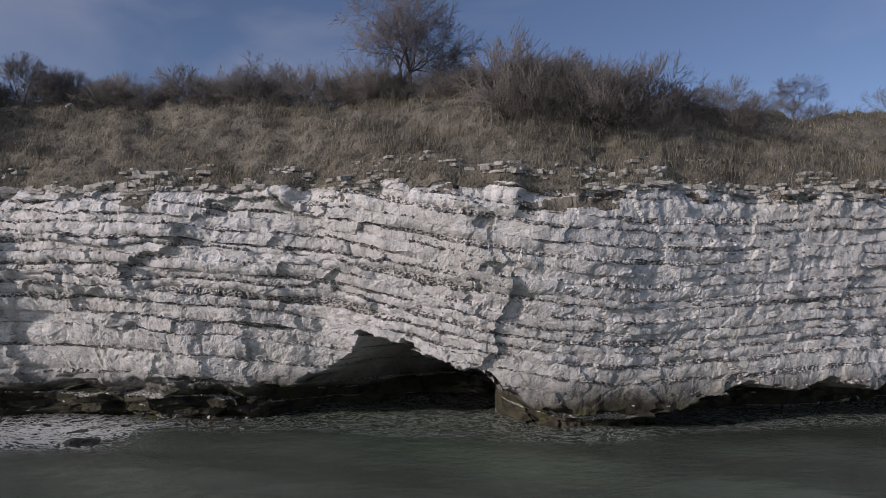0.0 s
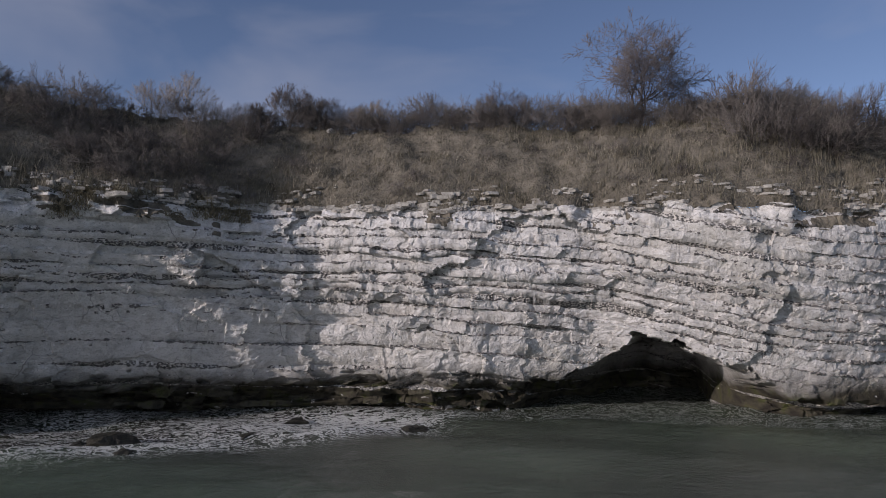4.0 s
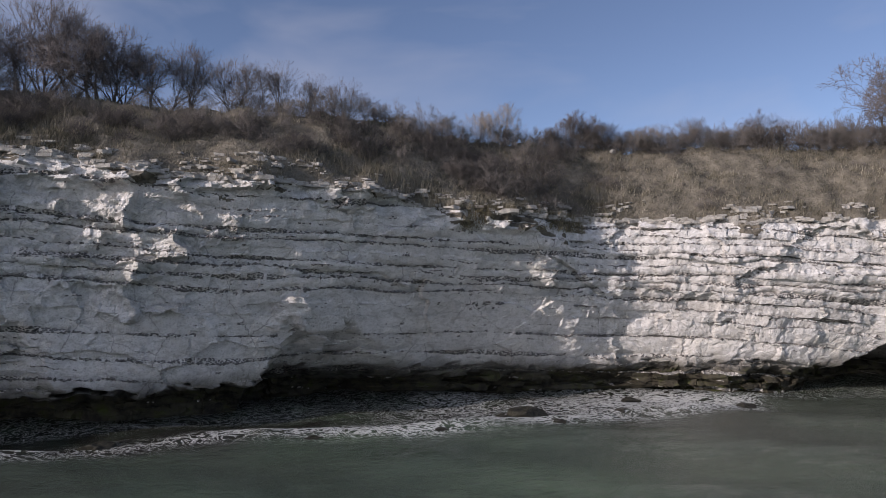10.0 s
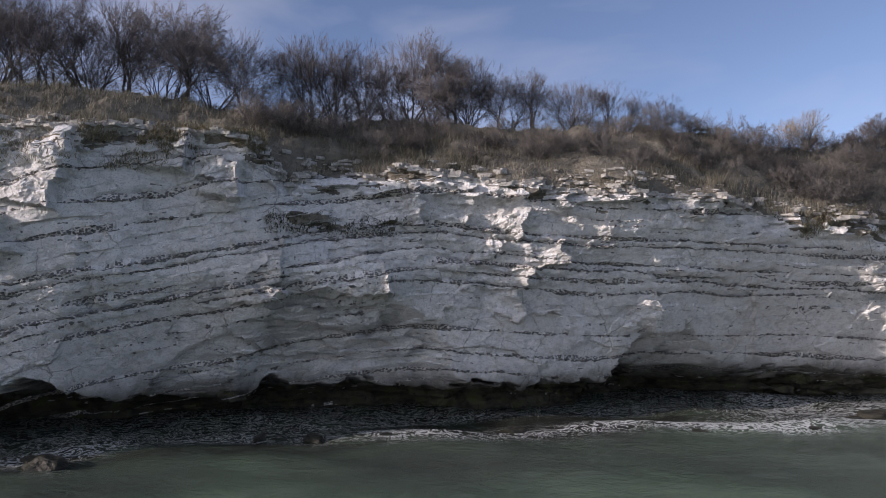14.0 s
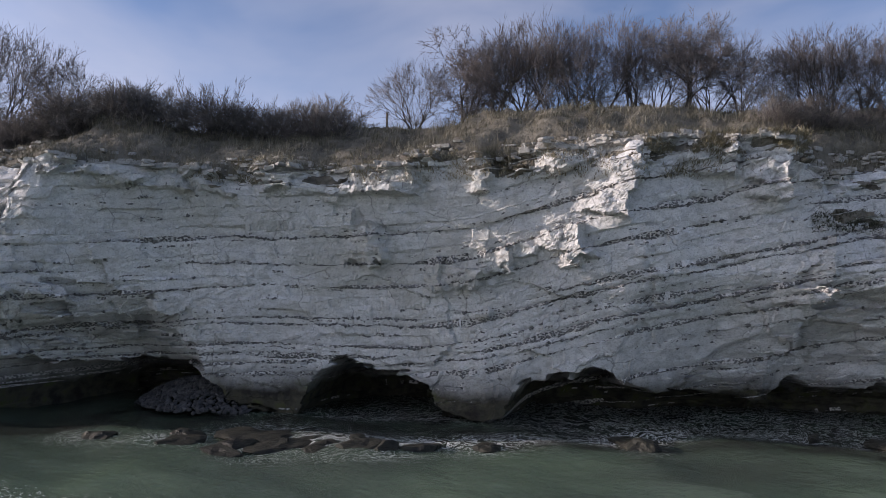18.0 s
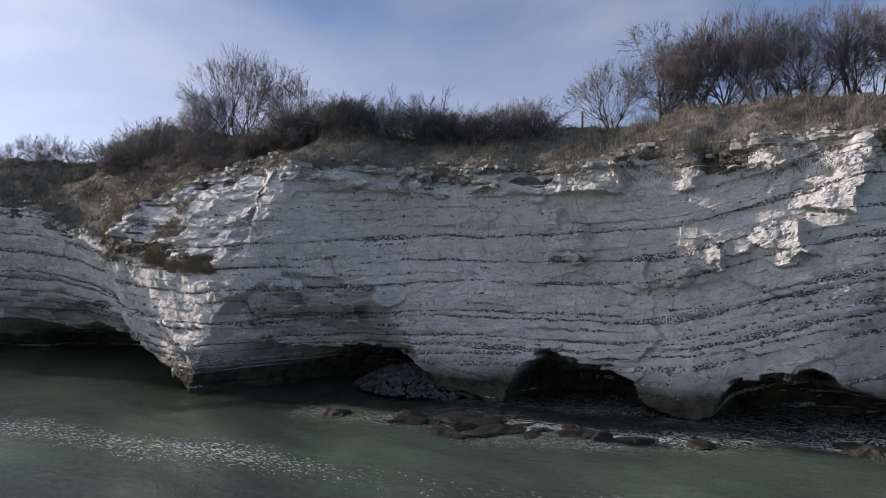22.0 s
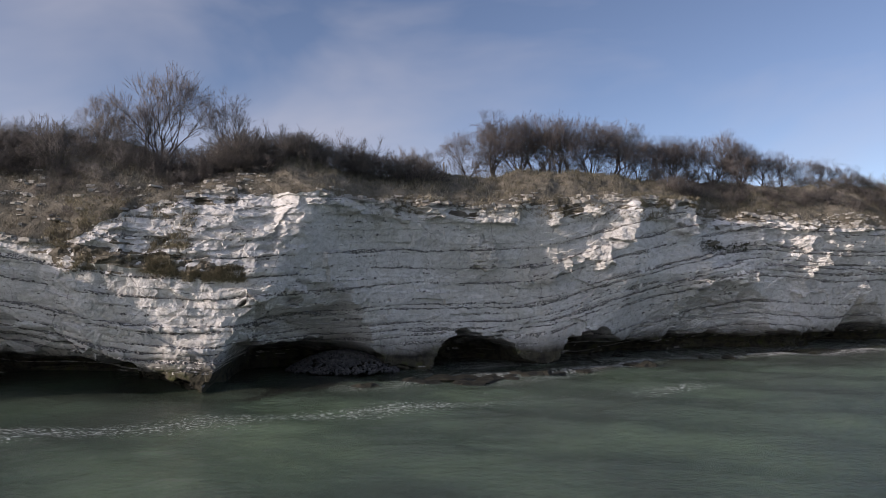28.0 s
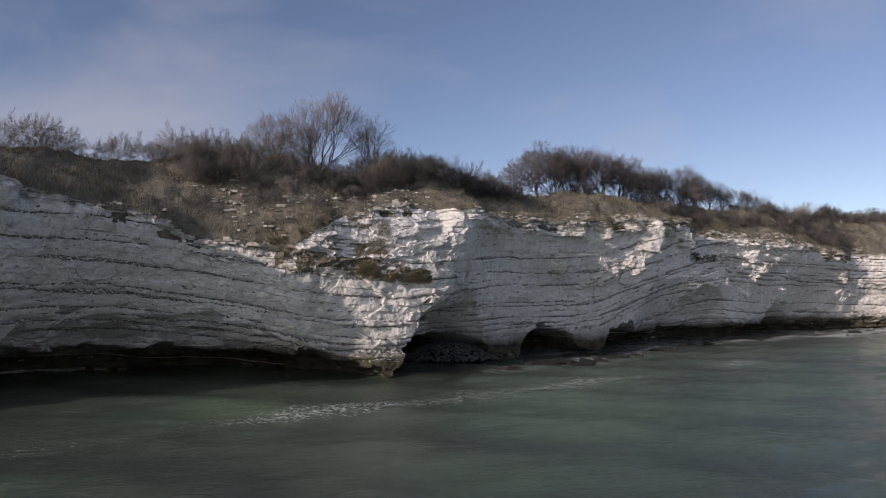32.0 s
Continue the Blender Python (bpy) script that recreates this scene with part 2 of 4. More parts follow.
def water_mat():
    m, n, l, b = mat("sea_water", 0.12, 0.5)
    big, mid = tex(n, l, 0.06, 3), tex(n, l, 0.35, 4, 0.6, (1.0, 2.5, 1))
    c = ramp(n, l, big.outputs["Fac"], ((0.36, (0.054, 0.068, 0.052)), (0.5, (0.074, 0.108, 0.075)), (0.62, (0.105, 0.155, 0.097))))
    # browner, murkier water over the eastern shallows
    pos, sx, far_e = n.new("ShaderNodeNewGeometry"), n.new("ShaderNodeSeparateXYZ"), n.new("ShaderNodeMapRange")
    far_e.inputs["From Min"].default_value, far_e.inputs["From Max"].default_value, far_e.inputs["To Max"].default_value = -45.0, -5.0, 0.55
    l.new(pos.outputs["Position"], sx.inputs["Vector"])
    l.new(sx.outputs["X"], far_e.inputs["Value"])
    c = blend(n, l, far_e.outputs["Result"], c, (0.052, 0.058, 0.046))
    # weed-grown rock that shows through the shallows
    reef, weed = n.new("ShaderNodeAttribute"), tex(n, l, 0.7, 6, 0.65)
    reef.attribute_name = "reef"
    c = blend(n, l, blend(n, l, 1.0, ramp(n, l, weed.outputs["Fac"], ((0.38, (1, 1, 1)), (0.66, (0.25, 0.25, 0.25)))), reef.outputs["Color"], "MULTIPLY"), c, (0.018, 0.016, 0.014))
    at = n.new("ShaderNodeAttribute")
    at.attribute_name = "foam"
    lace = tex(n, l, 1.3, 8, 0.68, (1, 1.25, 1))
    lace.inputs["Distortion"].default_value = 1.8
    speck, at2, sm2 = tex(n, l, 5.5, 4, 0.6, (1, 1.5, 1)), n.new("ShaderNodeAttribute"), n.new("ShaderNodeMath")
    at2.attribute_name = "specks"
    sm2.operation = "ADD"
    l.new(at2.outputs["Fac"], sm2.inputs[0])
    l.new(speck.outputs["Fac"], sm2.inputs[1])
    sm0, sm = n.new("ShaderNodeMath"), n.new("ShaderNodeMath")
    sm0.operation, sm.operation = "ADD", "MAXIMUM"
    # lace: thin ridges where the noise passes its middle
    c1, c2, c3 = n.new("ShaderNodeMath"), n.new("ShaderNodeMath"), n.new("ShaderNodeMath")
    c1.operation, c2.operation, c3.operation = "SUBTRACT", "ABSOLUTE", "MULTIPLY_ADD"
    c1.inputs[1].default_value, c3.inputs[1].default_value, c3.inputs[2].default_value = 0.5, -6.0, 0.80
    l.new(lace.outputs["Fac"], c1.inputs[0])
    l.new(c1.outputs[0], c2.inputs[0])
    l.new(c2.outputs[0], c3.inputs[0])
    l.new(at.outputs["Fac"], sm0.inputs[0])
    l.new(c3.outputs[0], sm0.inputs[1])
    l.new(sm0.outputs[0], sm.inputs[0])
    l.new(sm2.outputs[0], sm.inputs[1])
    half = n.new("ShaderNodeMath")
    half.operation = "MULTIPLY"
    half.inputs[1].default_value = 0.667
    l.new(sm.outputs[0], half.inputs[0])
    f = ramp(n, l, half.outputs[0], ((0.52, (0, 0, 0)), (0.60, (0.9, 0.9, 0.9))))
    l.new(blend(n, l, f, c, (0.62, 0.64, 0.62)), b.inputs["Base Color"])
    l.new(ramp(n, l, f, ((0.0, (0.12, 0.12, 0.12)), (0.8, (0.85, 0.85, 0.85)))), b.inputs["Roughness"])
    rip = tex(n, l, 1.8, 7, 0.66, (1.0, 1.7, 1))
    bump(n, l, b, rip.outputs["Fac"], 0.7, 0.16)
    return m


M_SEA = water_mat()


# ---- small helpers ----
def hash2(i, j, k):
    v = np.sin(i * 127.1 + j * 311.7 + k * 74.7) * 43758.5453
    return v - np.floor(v)


def vnoise(x, y, k=0):
    """Smooth value noise, -1 to 1."""
    i, j = np.floor(x), np.floor(y)
    u, v = x - i, y - j
    u, v = u * u * (3 - 2 * u), v * v * (3 - 2 * v)
    a = hash2(i, j, k) * (1 - u) + hash2(i + 1, j, k) * u
    b = hash2(i, j + 1, k) * (1 - u) + hash2(i + 1, j + 1, k) * u
    return (a * (1 - v) + b * v) * 2 - 1


def fbm(x, y, k=0, octaves=4):
    return sum(vnoise(x * 2.03 ** o, y * 2.03 ** o, k + o * 7) * 0.5 ** o for o in range(octaves))


def facets(x, y, k=0, tilt=1.0):
    """Broken-rock facets: a plane of its own in each cell of a scattered pattern, about -1 to 1."""
    i0, j0 = np.floor(x), np.floor(y)
    best, out = np.full(x.shape, 9.0), np.zeros(x.shape)
    for di in (-1, 0, 1):
        for dj in (-1, 0, 1):
            i, j = i0 + di, j0 + dj
            dx, dy = x - i - hash2(i, j, k), y - j - hash2(i, j, k + 1)
            d = dx * dx + dy * dy
            v = hash2(i, j, k + 2) * 2 - 1 + tilt * (dx * (hash2(i, j, k + 3) * 2 - 1) + dy * (hash2(i, j, k + 4) * 2 - 1))
            near = d < best
            best, out = np.where(near, d, best), np.where(near, v, out)
    return out


def smooth(a, n):
    if n < 2:
        return a
    w = np.hanning(2 * n + 1)
    return np.convolve(np.pad(a, n, mode="reflect", reflect_type="odd"), w / w.sum(), "valid")


def step(lo, hi, v):
    u = np.clip((v - lo) / (hi - lo), 0, 1)
    return u * u * (3 - 2 * u)


def table(x, pairs):
    p = sorted(pairs)
    return np.interp(x, [a for a, _ in p], [b for _, b in p])


def mesh_np(name, verts, faces, material, materials=None, shade=True):
    """A mesh from arrays; faces all of one size."""
    me = bpy.data.meshes.new(name)
    verts, faces = np.asarray(verts, np.float32), np.asarray(faces, np.int32)
    me.vertices.add(len(verts))
    me.vertices.foreach_set("co", verts.ravel())
    k = faces.shape[1]
    me.loops.add(faces.size)
    me.loops.foreach_set("vertex_index", faces.ravel())
    me.polygons.add(len(faces))
    me.polygons.foreach_set("loop_start", np.arange(0, faces.size, k, dtype=np.int32))
    me.polygons.foreach_set("loop_total", np.full(len(faces), k, np.int32))
    for m in (material if isinstance(material, (list, tuple)) else [material]):
        me.materials.append(m)
    if materials is not None:
        me.polygons.foreach_set("material_index", np.asarray(materials, np.int32))
    me.polygons.foreach_set("use_smooth", np.full(len(faces), shade))
    me.update(calc_edges=True)
    return me


def grid_faces(rows, cols):
    a = np.arange(rows * cols).reshape(rows, cols)
    return np.stack([a[:-1, :-1], a[:-1, 1:], a[1:, 1:], a[1:, :-1]], -1).reshape(-1, 4)


def thing(name, label, category, m=None, group="", kind=""):
    e = tagged(new(name), label, category, group, kind)
    if m is not None:
        e.matrix_world = m
    return e


def child(name, me, parent, label=""):
    o = new(name, me)
    o.parent = parent
    return tagged(o, label) if label else o


# ---- the line of the cliff: the face at about seven metres up, from the north-east end to the south-west ----
PLAN = ((34, 34.5), (30, 33), (22, 31.4), (14.6, 29.6), (9.5, 27.9), (7, 26.8), (5, 26.35), (3.4, 26.2), (2, 26.2), (0.6, 26.4), (-0.8, 26.8), (-5.2, 28.3), (-11.3, 28.6),
        (-16, 29.3), (-18, 29.9), (-19.5, 30.1), (-20.6, 29.8), (-22.3, 28.9), (-24.7, 27.8), (-29.5, 26.4), (-33.5, 24.3), (-37.3, 22.1), (-40, 20.7), (-43, 19.4), (-45.3, 18.7),
        (-48.2, 17.0), (-51.5, 14.6), (-53.4, 13.2), (-55, 12.3), (-57.4, 11.3), (-60.3, 8.5), (-63.5, 7.4), (-66.3, 6.2), (-69, 5.5), (-71.8, 4.3), (-75.7, 2.1),
        (-79.2, -0.6), (-81.2, -3.6), (-82.3, -6.0), (-83.2, -7.7), (-84.6, -8.4), (-87.2, -9.2), (-90.6, -10.3), (-93.6, -11.2), (-96.3, -10.8), (-100.2, -11.0),
        (-104, -12.4), (-107.5, -15), (-110.3, -18.5), (-113, -22.5), (-120, -26))
RIM = ((48, 10.5), (16.5, 10.2), (9, 10.0), (2.5, 9.9), (-7.3, 10.1), (-15, 10.2), (-22, 10.3), (-27, 10.4), (-33.9, 10.8), (-43, 11.4), (-48.2, 12.0), (-52.3, 12.0), (-53.3, 10.9),
       (-54.4, 12.8), (-57, 13.2), (-60.6, 12.7), (-66.8, 12.2), (-71.4, 11.9), (-76, 11.7), (-80, 11.7), (-82.2, 11.8), (-88, 12.0), (-90.5, 11.2), (-92.5, 9.8), (-94, 8.8), (-95.5, 8.6), (-97, 8.7),
       (-100.8, 9.6), (-104, 10.5), (-108, 11.2), (-112, 11.8), (-130, 12))
# top of the wave-cut notch, its depth, and a wider hollow above it
NOTCH = ((48, 2.2), (13, 1.9), (11.8, 1.5), (10.8, 1.1), (9.6, 0.9), (7, 0.95), (5.6, 1.0), (4.2, 1.1), (3.2, 1.3), (2.2, 1.9), (1.0, 2.7), (-0.5, 3.2), (-2, 3.6), (-4, 4.0), (-4.4, 3.2), (-5.1, 2.5), (-7, 1.8), (-9.5, 1.7), (-14.3, 2.2), (-21, 1.4),
         (-24, 1.7), (-29, 2.0), (-33, 2.2), (-37.5, 2.2), (-38.5, 1.7), (-46, 1.7), (-53, 2.0), (-54, 1.2), (-57.6, 1.3), (-58.8, 1.7), (-60.2, 2.3), (-62, 2.6), (-64.4, 2.2), (-65.3, 1.4), (-65.8, 0.2), (-68.8, 0.2),
         (-69.2, 1.5), (-70.2, 2.3), (-72, 2.65), (-73.8, 2.3), (-74.5, 1.5), (-74.9, 0.2), (-77.3, 0.2), (-77.9, 1.4), (-79, 2.4), (-81, 2.7))
NOTCH += ((-83.4, 3.0), (-84.6, 2.9), (-85.6, 2.5), (-86.3, 1.4), (-86.8, 0.4), (-88, 0.9), (-90, 1.3), (-92, 1.9), (-95, 2.1), (-101, 2.3), (-109, 2.8), (-130, 3.0))     # west of the big cave
DEEP = ((48, 6), (13, 6), (10, 2.0), (7, 1.2), (5, 1.8), (3.5, 3.0), (2.5, 4), (1.5, 6), (0, 9), (-1, 11), (-4.2, 12), (-5.2, 6), (-9, 0.9), (-15, 0.6), (-21, 0.7), (-25, 1.2), (-38, 2.4), (-52, 3.4), (-58, 3.0), (-60, 6),
        (-65, 7), (-67.4, 1.6), (-70, 7), (-74, 7), (-75.5, 1.2), (-77, 1.2), (-78.5, 6), (-83.4, 8), (-84.6, 9), (-86.2, 8), (-86.9, 1.0), (-88, 2.0), (-91, 4.5), (-94, 6), (-130, 7))
HOLLOW = ((-30.6, 0), (-31.4, 2.4), (-34, 4.1), (-36.8, 4.5), (-38.3, 2.4), (-38.7, 0), (-45.0, 0), (-47.5, 5.0), (-50, 6.2), (-53.6, 6.2), (-54.1, 5.0), (-57, 4.2), (-58.6, 0), (-78.2, 0), (-78.8, 3.4), (-80.2, 6.2), (-81.5, 6.2), (-83, 5.9), (-84.2, 5.5), (-85.3, 4.2), (-86.2, 1.8), (-86.9, 0.3), (-87.3, 0), (-88.2, 0), (-89.2, 0.8), (-91.5, 1.6), (-95, 3.0), (-98, 4.2), (-104, 5.0), (-107.5, 4.6), (-108.6, 0))
RISE = ((48, 5.4), (18.6, 5.4), (-1.5, 5.3), (-20, 5.2), (-34, 4.9), (-47, 4.3), (-53, 3.6), (-56, 2.8), (-62, 3.0), (-71, 3.2), (-77, 2.8), (-81, 3.2), (-84, 3.0), (-88, 3.0), (-90.5, 3.8), (-92.5, 5.4), (-94, 6.4), (-98, 5.8), (-104, 4.4), (-109, 3.0), (-130, 2.4))
# the fold of the beds: how far all of them rise or sink along the cliff
FOLD = ((48, -0.2), (24, -0.5), (16, -0.86), (12, -1.17), (8, -1.3), (5, -1.2), (2, -0.81), (-1, -0.19), (-5, 0.77), (-10, 1.2), (-15, 1.54), (-20, 1.66), (-25, 1.88), (-30, 2.03), (-35, 2.18), (-40, 2.2), (-44, 2.5), (-48, 2.9), (-52, 2.14),
        (-56, 1.33), (-60, 0.34), (-64, -0.83), (-67, -1.75), (-70, -1.93), (-74, -2.02), (-78, -2.0), (-82, -2.5), (-86, -2.9), (-92, -2.6), (-98, -1.34), (-104, -0.49), (-130, 0.4))
ROUGH = ((48, 0.4), (12, 0.42), (6, 0.5), (2, 0.7), (-4, 0.9), (-18, 1.15), (-22, 1.0), (-26, 0.55), (-40, 0.6), (-46, 0.8), (-52, 0.7), (-58, 0.45), (-80, 0.45), (-84, 0.9), (-93, 0.9), (-97, 0.55), (-130, 0.5))

# fresh breaks whose sides are turned to the sun: plan x, height, width, tall
BREAKS_WEST = ((-71.9, 8.3, 1.7, 1.6), (-72.6, 9.6, 0.7, 0.9), (-68.6, 7.2, 0.8, 1.3), (-67.2, 6.9, 1.9, 0.9), (-65.8, 7.4, 1.4, 0.9), (-64.8, 8.0, 1.1, 0.6), (-63.2, 8.5, 2.3, 1.2), (-63.0, 7.7, 1.1, 0.6), (-61.6, 10.0, 2.0, 0.8), (-61.2, 11.2, 2.1, 1.7),
               (-60.4, 12.3, 1.2, 1.0), (-66.5, 5.2, 0.7, 0.4), (-72.3, 10.8, 5.3, 0.35), (-73.2, 10.4, 0.7, 0.4), (-69.8, 11.1, 1.2, 0.9), (-66.5, 11.2, 1.1, 1.1), (-57.9, 12.1, 1.8, 1.2), (-56.0, 11.4, 1.8, 0.8), (-55.8, 10.6, 1.5, 0.6))
BREAKS_EAST = ((-54.4, 6.1, 1.8, 0.7), (-53.7, 7.6, 0.8, 1.9), (-51.4, 6.9, 3.4, 1.3), (-49.0, 9.9, 1.9, 0.9), (-46.7, 9.7, 0.9, 0.7), (-44.5, 9.6, 2.0, 0.9), (-42.5, 8.2, 1.9, 0.8), (-44.8, 8.5, 1.0, 0.9), (-44.6, 7.0, 3.0, 0.9),
               (-44.2, 5.8, 1.3, 1.3), (-42.3, 5.4, 1.8, 0.4), (-37.2, 5.1, 1.2, 1.4), (-24.6, 7.4, 1.2, 1.2), (-44.5, 11.2, 2.9, 0.6), (-35.6, 10.7, 2.5, 0.45), (-39.9, 9.2, 0.5, 0.5), (-40.0, 11.1, 3.0, 0.5), (-49.5, 11.2, 2.2, 0.6))
# how far the face hangs over for each metre of height
HANG = ((48, 0.06), (14, 0.06), (10, 0.1), (3, 0.1), (-1, 0.06), (-5, 0.05), (-15, 0.15), (-19, 0.15), (-22, -0.1), (-24.5, 0.2), (-28, 0.55), (-33, 0.48), (-37.5, 0.42), (-42, 0.32), (-45.8, 0.2), (-48.5, 0.0), (-51.5, -0.25),
        (-53, -0.05), (-55, 0.1), (-62, 0.12), (-66, 0.15), (-70.5, 0.3), (-77, 0.25), (-80, 0.3), (-82.5, 0.32), (-84.2, 0.0), (-90, 0.0), (-94, 0.3), (-100, 0.55), (-106, 0.6), (-130, 0.3))
# how far it draws back for each metre below seven
UNDER = ((48, 0.08), (14, 0.1), (10, 0.2), (8, 0.3), (4, 0.4), (2, 0.52), (-1, 0.5), (-5, 0.58), (-9, 0.48), (-14, 0.46), (-17, 0.55), (-19.5, 0.42), (-21, 0.48), (-23, 0.64), (-27, 0.7), (-31, 0.7), (-36, 0.48), (-40, 0.34), (-44, 0.2), (-47, 0.2),
         (-50, 0.35), (-53.5, 0.55), (-57, 0.65), (-60, 0.5), (-62.5, 0.25), (-66, 0.12), (-74, 0.15), (-78, 0.2), (-82, 0.2), (-84, 0.1), (-88, 0.15), (-90.5, 0.32), (-93, 0.4), (-97.5, 0.5), (-106, 0.7), (-130, 0.3))

DS = 0.07
pl = np.array(PLAN, float)
seg = np.hypot(*np.diff(pl, axis=0).T)
cum = np.concatenate([[0], np.cumsum(seg)])
S = np.arange(0, cum[-1], DS)
CX, CY = smooth(np.interp(S, cum, pl[:, 0]), 12), smooth(np.interp(S, cum, pl[:, 1]), 12)


def normals(n):
    tx, ty = np.gradient(smooth(CX, n)), np.gradient(smooth(CY, n))
    k = np.hypot(tx, ty)
    return -ty / k, tx / k


NX, NY = normals(26)
IX, IY = normals(170)
H = smooth(table(CX, RIM), 8) + 0.22 * fbm(S * 0.35, S * 0, 5) + 0.12 * fbm(S * 1.7, S * 0, 6)
NT = smooth(table(CX, NOTCH), 5) + 0.25 * fbm(S * 0.6, S * 0, 8)
ND, HO = smooth(table(CX, DEEP), 8), smooth(table(CX, HOLLOW), 6)
FD, RG, HG, UN = smooth(table(CX, FOLD), 30), smooth(table(CX, ROUGH), 14), smooth(table(CX, HANG), 20), smooth(table(CX, UNDER), 20)

# levels of the flint bands before folding, and which of them are strong all along
BANDS = (-4.6, -3.4, -2.4, -1.3, -0.35, 0.67, 1.8, 2.8, 3.45, 4.1, 4.6, 5.05, 5.5, 5.98, 6.4, 6.76, 7.3, 7.75, 8.3, 8.8, 9.4, 9.9, 10.7, 11.15, 11.65, 12.1, 12.6, 13.1, 13.7, 14.3, 15.2, 16.4)
STRONG = (-0.35, 0.67, 1.8, 4.1, 4.6, 5.05, 5.5, 6.4, 6.76, 8.3, 9.4, 10.7)
FLOOR_Z = -0.8


def worn_back(x, z):
    """The front of the headland is worn back above its grassy ledge."""
    a = (0.3 + 0.1 * np.exp(-((x + 83.8) / 1.8) ** 2)) * np.maximum(z - 7.0, 0) * step(-81.9, -84.0, x) * step(-98, -94, x)
    return 0.3 * a, 0.95 * a


def face_offset(s, x, z, h, nt, nd, ho, rg, v, k, u, cut=1.0):
    """How far the face stands out (+) or back (-) from the line; k: the bed, u: 0 to 1 from its foot to its top."""
    o = (HG if s.ndim == 1 else HG[None]) * np.clip(z - 7.0, 0, 5) + (UN if s.ndim == 1 else UN[None]) * np.clip(z - 7.0, -7, 0)
    worn = step(-82.6, -83.6, x) * step(-97, -93, x)
    o = o + worn * step(7.0, 7.6, z) * 0.22 * facets(s / 1.1, z / 0.3, 37)
    s0, z0 = s, z
    s, z = s + 0.45 * fbm(s * 0.7, z * 0.9, 38), z + 0.3 * fbm(s * 0.8, z * 0.9, 39)
    o = o + rg * (0.24 * facets(s / 5.5, z / 3.0, 11) + 0.15 * facets(s / 2.3 + k * 5.3, z * 0 + k * 7.3, 21) + 0.03 * facets(s / 0.9 + z * 0.2, z / 0.5, 31, 1.4) + 0.02 * facets(s / 0.3, z / 0.22, 35))
    s, z = s0, z0
    o = o + rg * (0.2 * fbm(s * 0.45, k * 9.1, 3) + 0.10 * fbm(s * 0.9, z * 0.5, 4))
    o = o + 0.03 * fbm(s * 2.6, z * 2.6, 51)
    # each bed bulges over the hollowed band at its foot
    o = o - cut * (0.02 + 0.085 * rg) * (1 - u) ** 4 * np.clip(0.8 + 1.2 * fbm(s * 0.7, z * 0 + k * 3.1, 17), 0.1, 2) + cut * 0.03 * rg * np.sin(np.pi * np.clip(u, 0, 1))
    o = o - step(0.93, 1.0, v) * 0.3 - 0.3 * step(0.85, 1.0, v) * (0.5 + fbm(s * 0.8, z, 61))
    # fresh breaks: broken blocks with their long sides turned to the sun
    wob_p, wob_q = 0.22 * fbm(s * 1.3, z * 1.3, 71, 3), 0.28 * fbm(s * 1.1, z * 1.1, 72, 3)
    crumb = 0.05 * facets(s / 0.6, z / 0.3, 73) + 0.03 * facets(s / 0.22, z / 0.16, 74)
    jut = np.zeros(np.shape(o))
    for sx, sz, w, hh in BREAKS_WEST + BREAKS_EAST:
        p, q = (x - sx) / (1.15 * w) + 0.5 + wob_p * min(1.0, 1.2 / w), np.abs(z - sz) / (1.15 * hh) + wob_q
        jut = np.maximum(jut, np.where((p > 0) & (p < 1) & (q < 0.5), np.minimum(p, 7 * (1 - p)) * (min(1.6, 0.9 * w) if -56 < sx < -50 else min(1.05, max(0.45, 0.5 * w))) + crumb, 0))
    # loose ledges below the rim
    rp = s / 2.3 + 0.8 * fbm(s * 0.3, z * 1.4, 78, 2)
    rp = 1 - (rp - np.floor(rp))
    ledge = (fbm(s * 0.5, z * 2.2, 76, 3) > 0.15) & (x < -24) & (x > -82.5) & (v > 0.92)
    jut = np.maximum(jut, np.where(ledge, np.minimum(rp, 7 * (1 - rp)) * 0.6 + crumb, 0))
    chips = fbm(s * 1.2, z * 1.5, 75, 3)
    jut = np.maximum(jut, np.where((chips > 0.7) & (x < -36) & (x > -50) & (z > 4.6) & (z < 10), 0.35 * (chips - 0.5) + crumb, 0))
    o = o + jut
    lip = nt + 0.18 * facets(s / 0.8, z / 0.5, 81)
    o = o - 0.75 * nd * step(0.0, 0.35, lip - z) - 0.25 * nd * step(0.1, 1.3, lip - z) * (1 + 0.15 * facets(s / 1.5, z / 0.6, 91))
    o = o + np.where(nd < 2.5, 1, 0.4) * 0.5 * facets(s / 1.3, z / 0.35, 95) * step(0.2, 0.9, lip - z)
    ho = ho + 0.5 * facets(s / 1.6, z / 0.7, 97)
    o = o + 0.18 * facets(s / 1.8, z / 0.4, 98) * step(0.0, 1.0, ho - z) * step(0.2, 1.2, ho)
    hd = np.interp(x, (-109, -104, -95, -91, -88, -84, -80, -76, -59, -55, -54, -52, -46, -40, -30), (2.5, 2.8, 2.4, 1.4, 0.8, 2.0, 3.0, 1.6, 0.4, 0.5, 1.4, 1.8, 1.0, 3.0, 2.2))
    first = 0.35 + 0.9 * step(-82.5, -84.0, x) * step(-88.0, -87.0, x)
    o = o - (first * step(0.0, 0.5, ho - z) + hd * step(0.0, 3.2, ho - z)) * step(0.2, 1.2, ho)
    return o


cliff = thing("cliff", "white chalk sea cliff with dark flint bands and caves at its foot", "cliff", kind="structure")
cols = len(S)
GS, GX = S[None, :], CX[None, :]


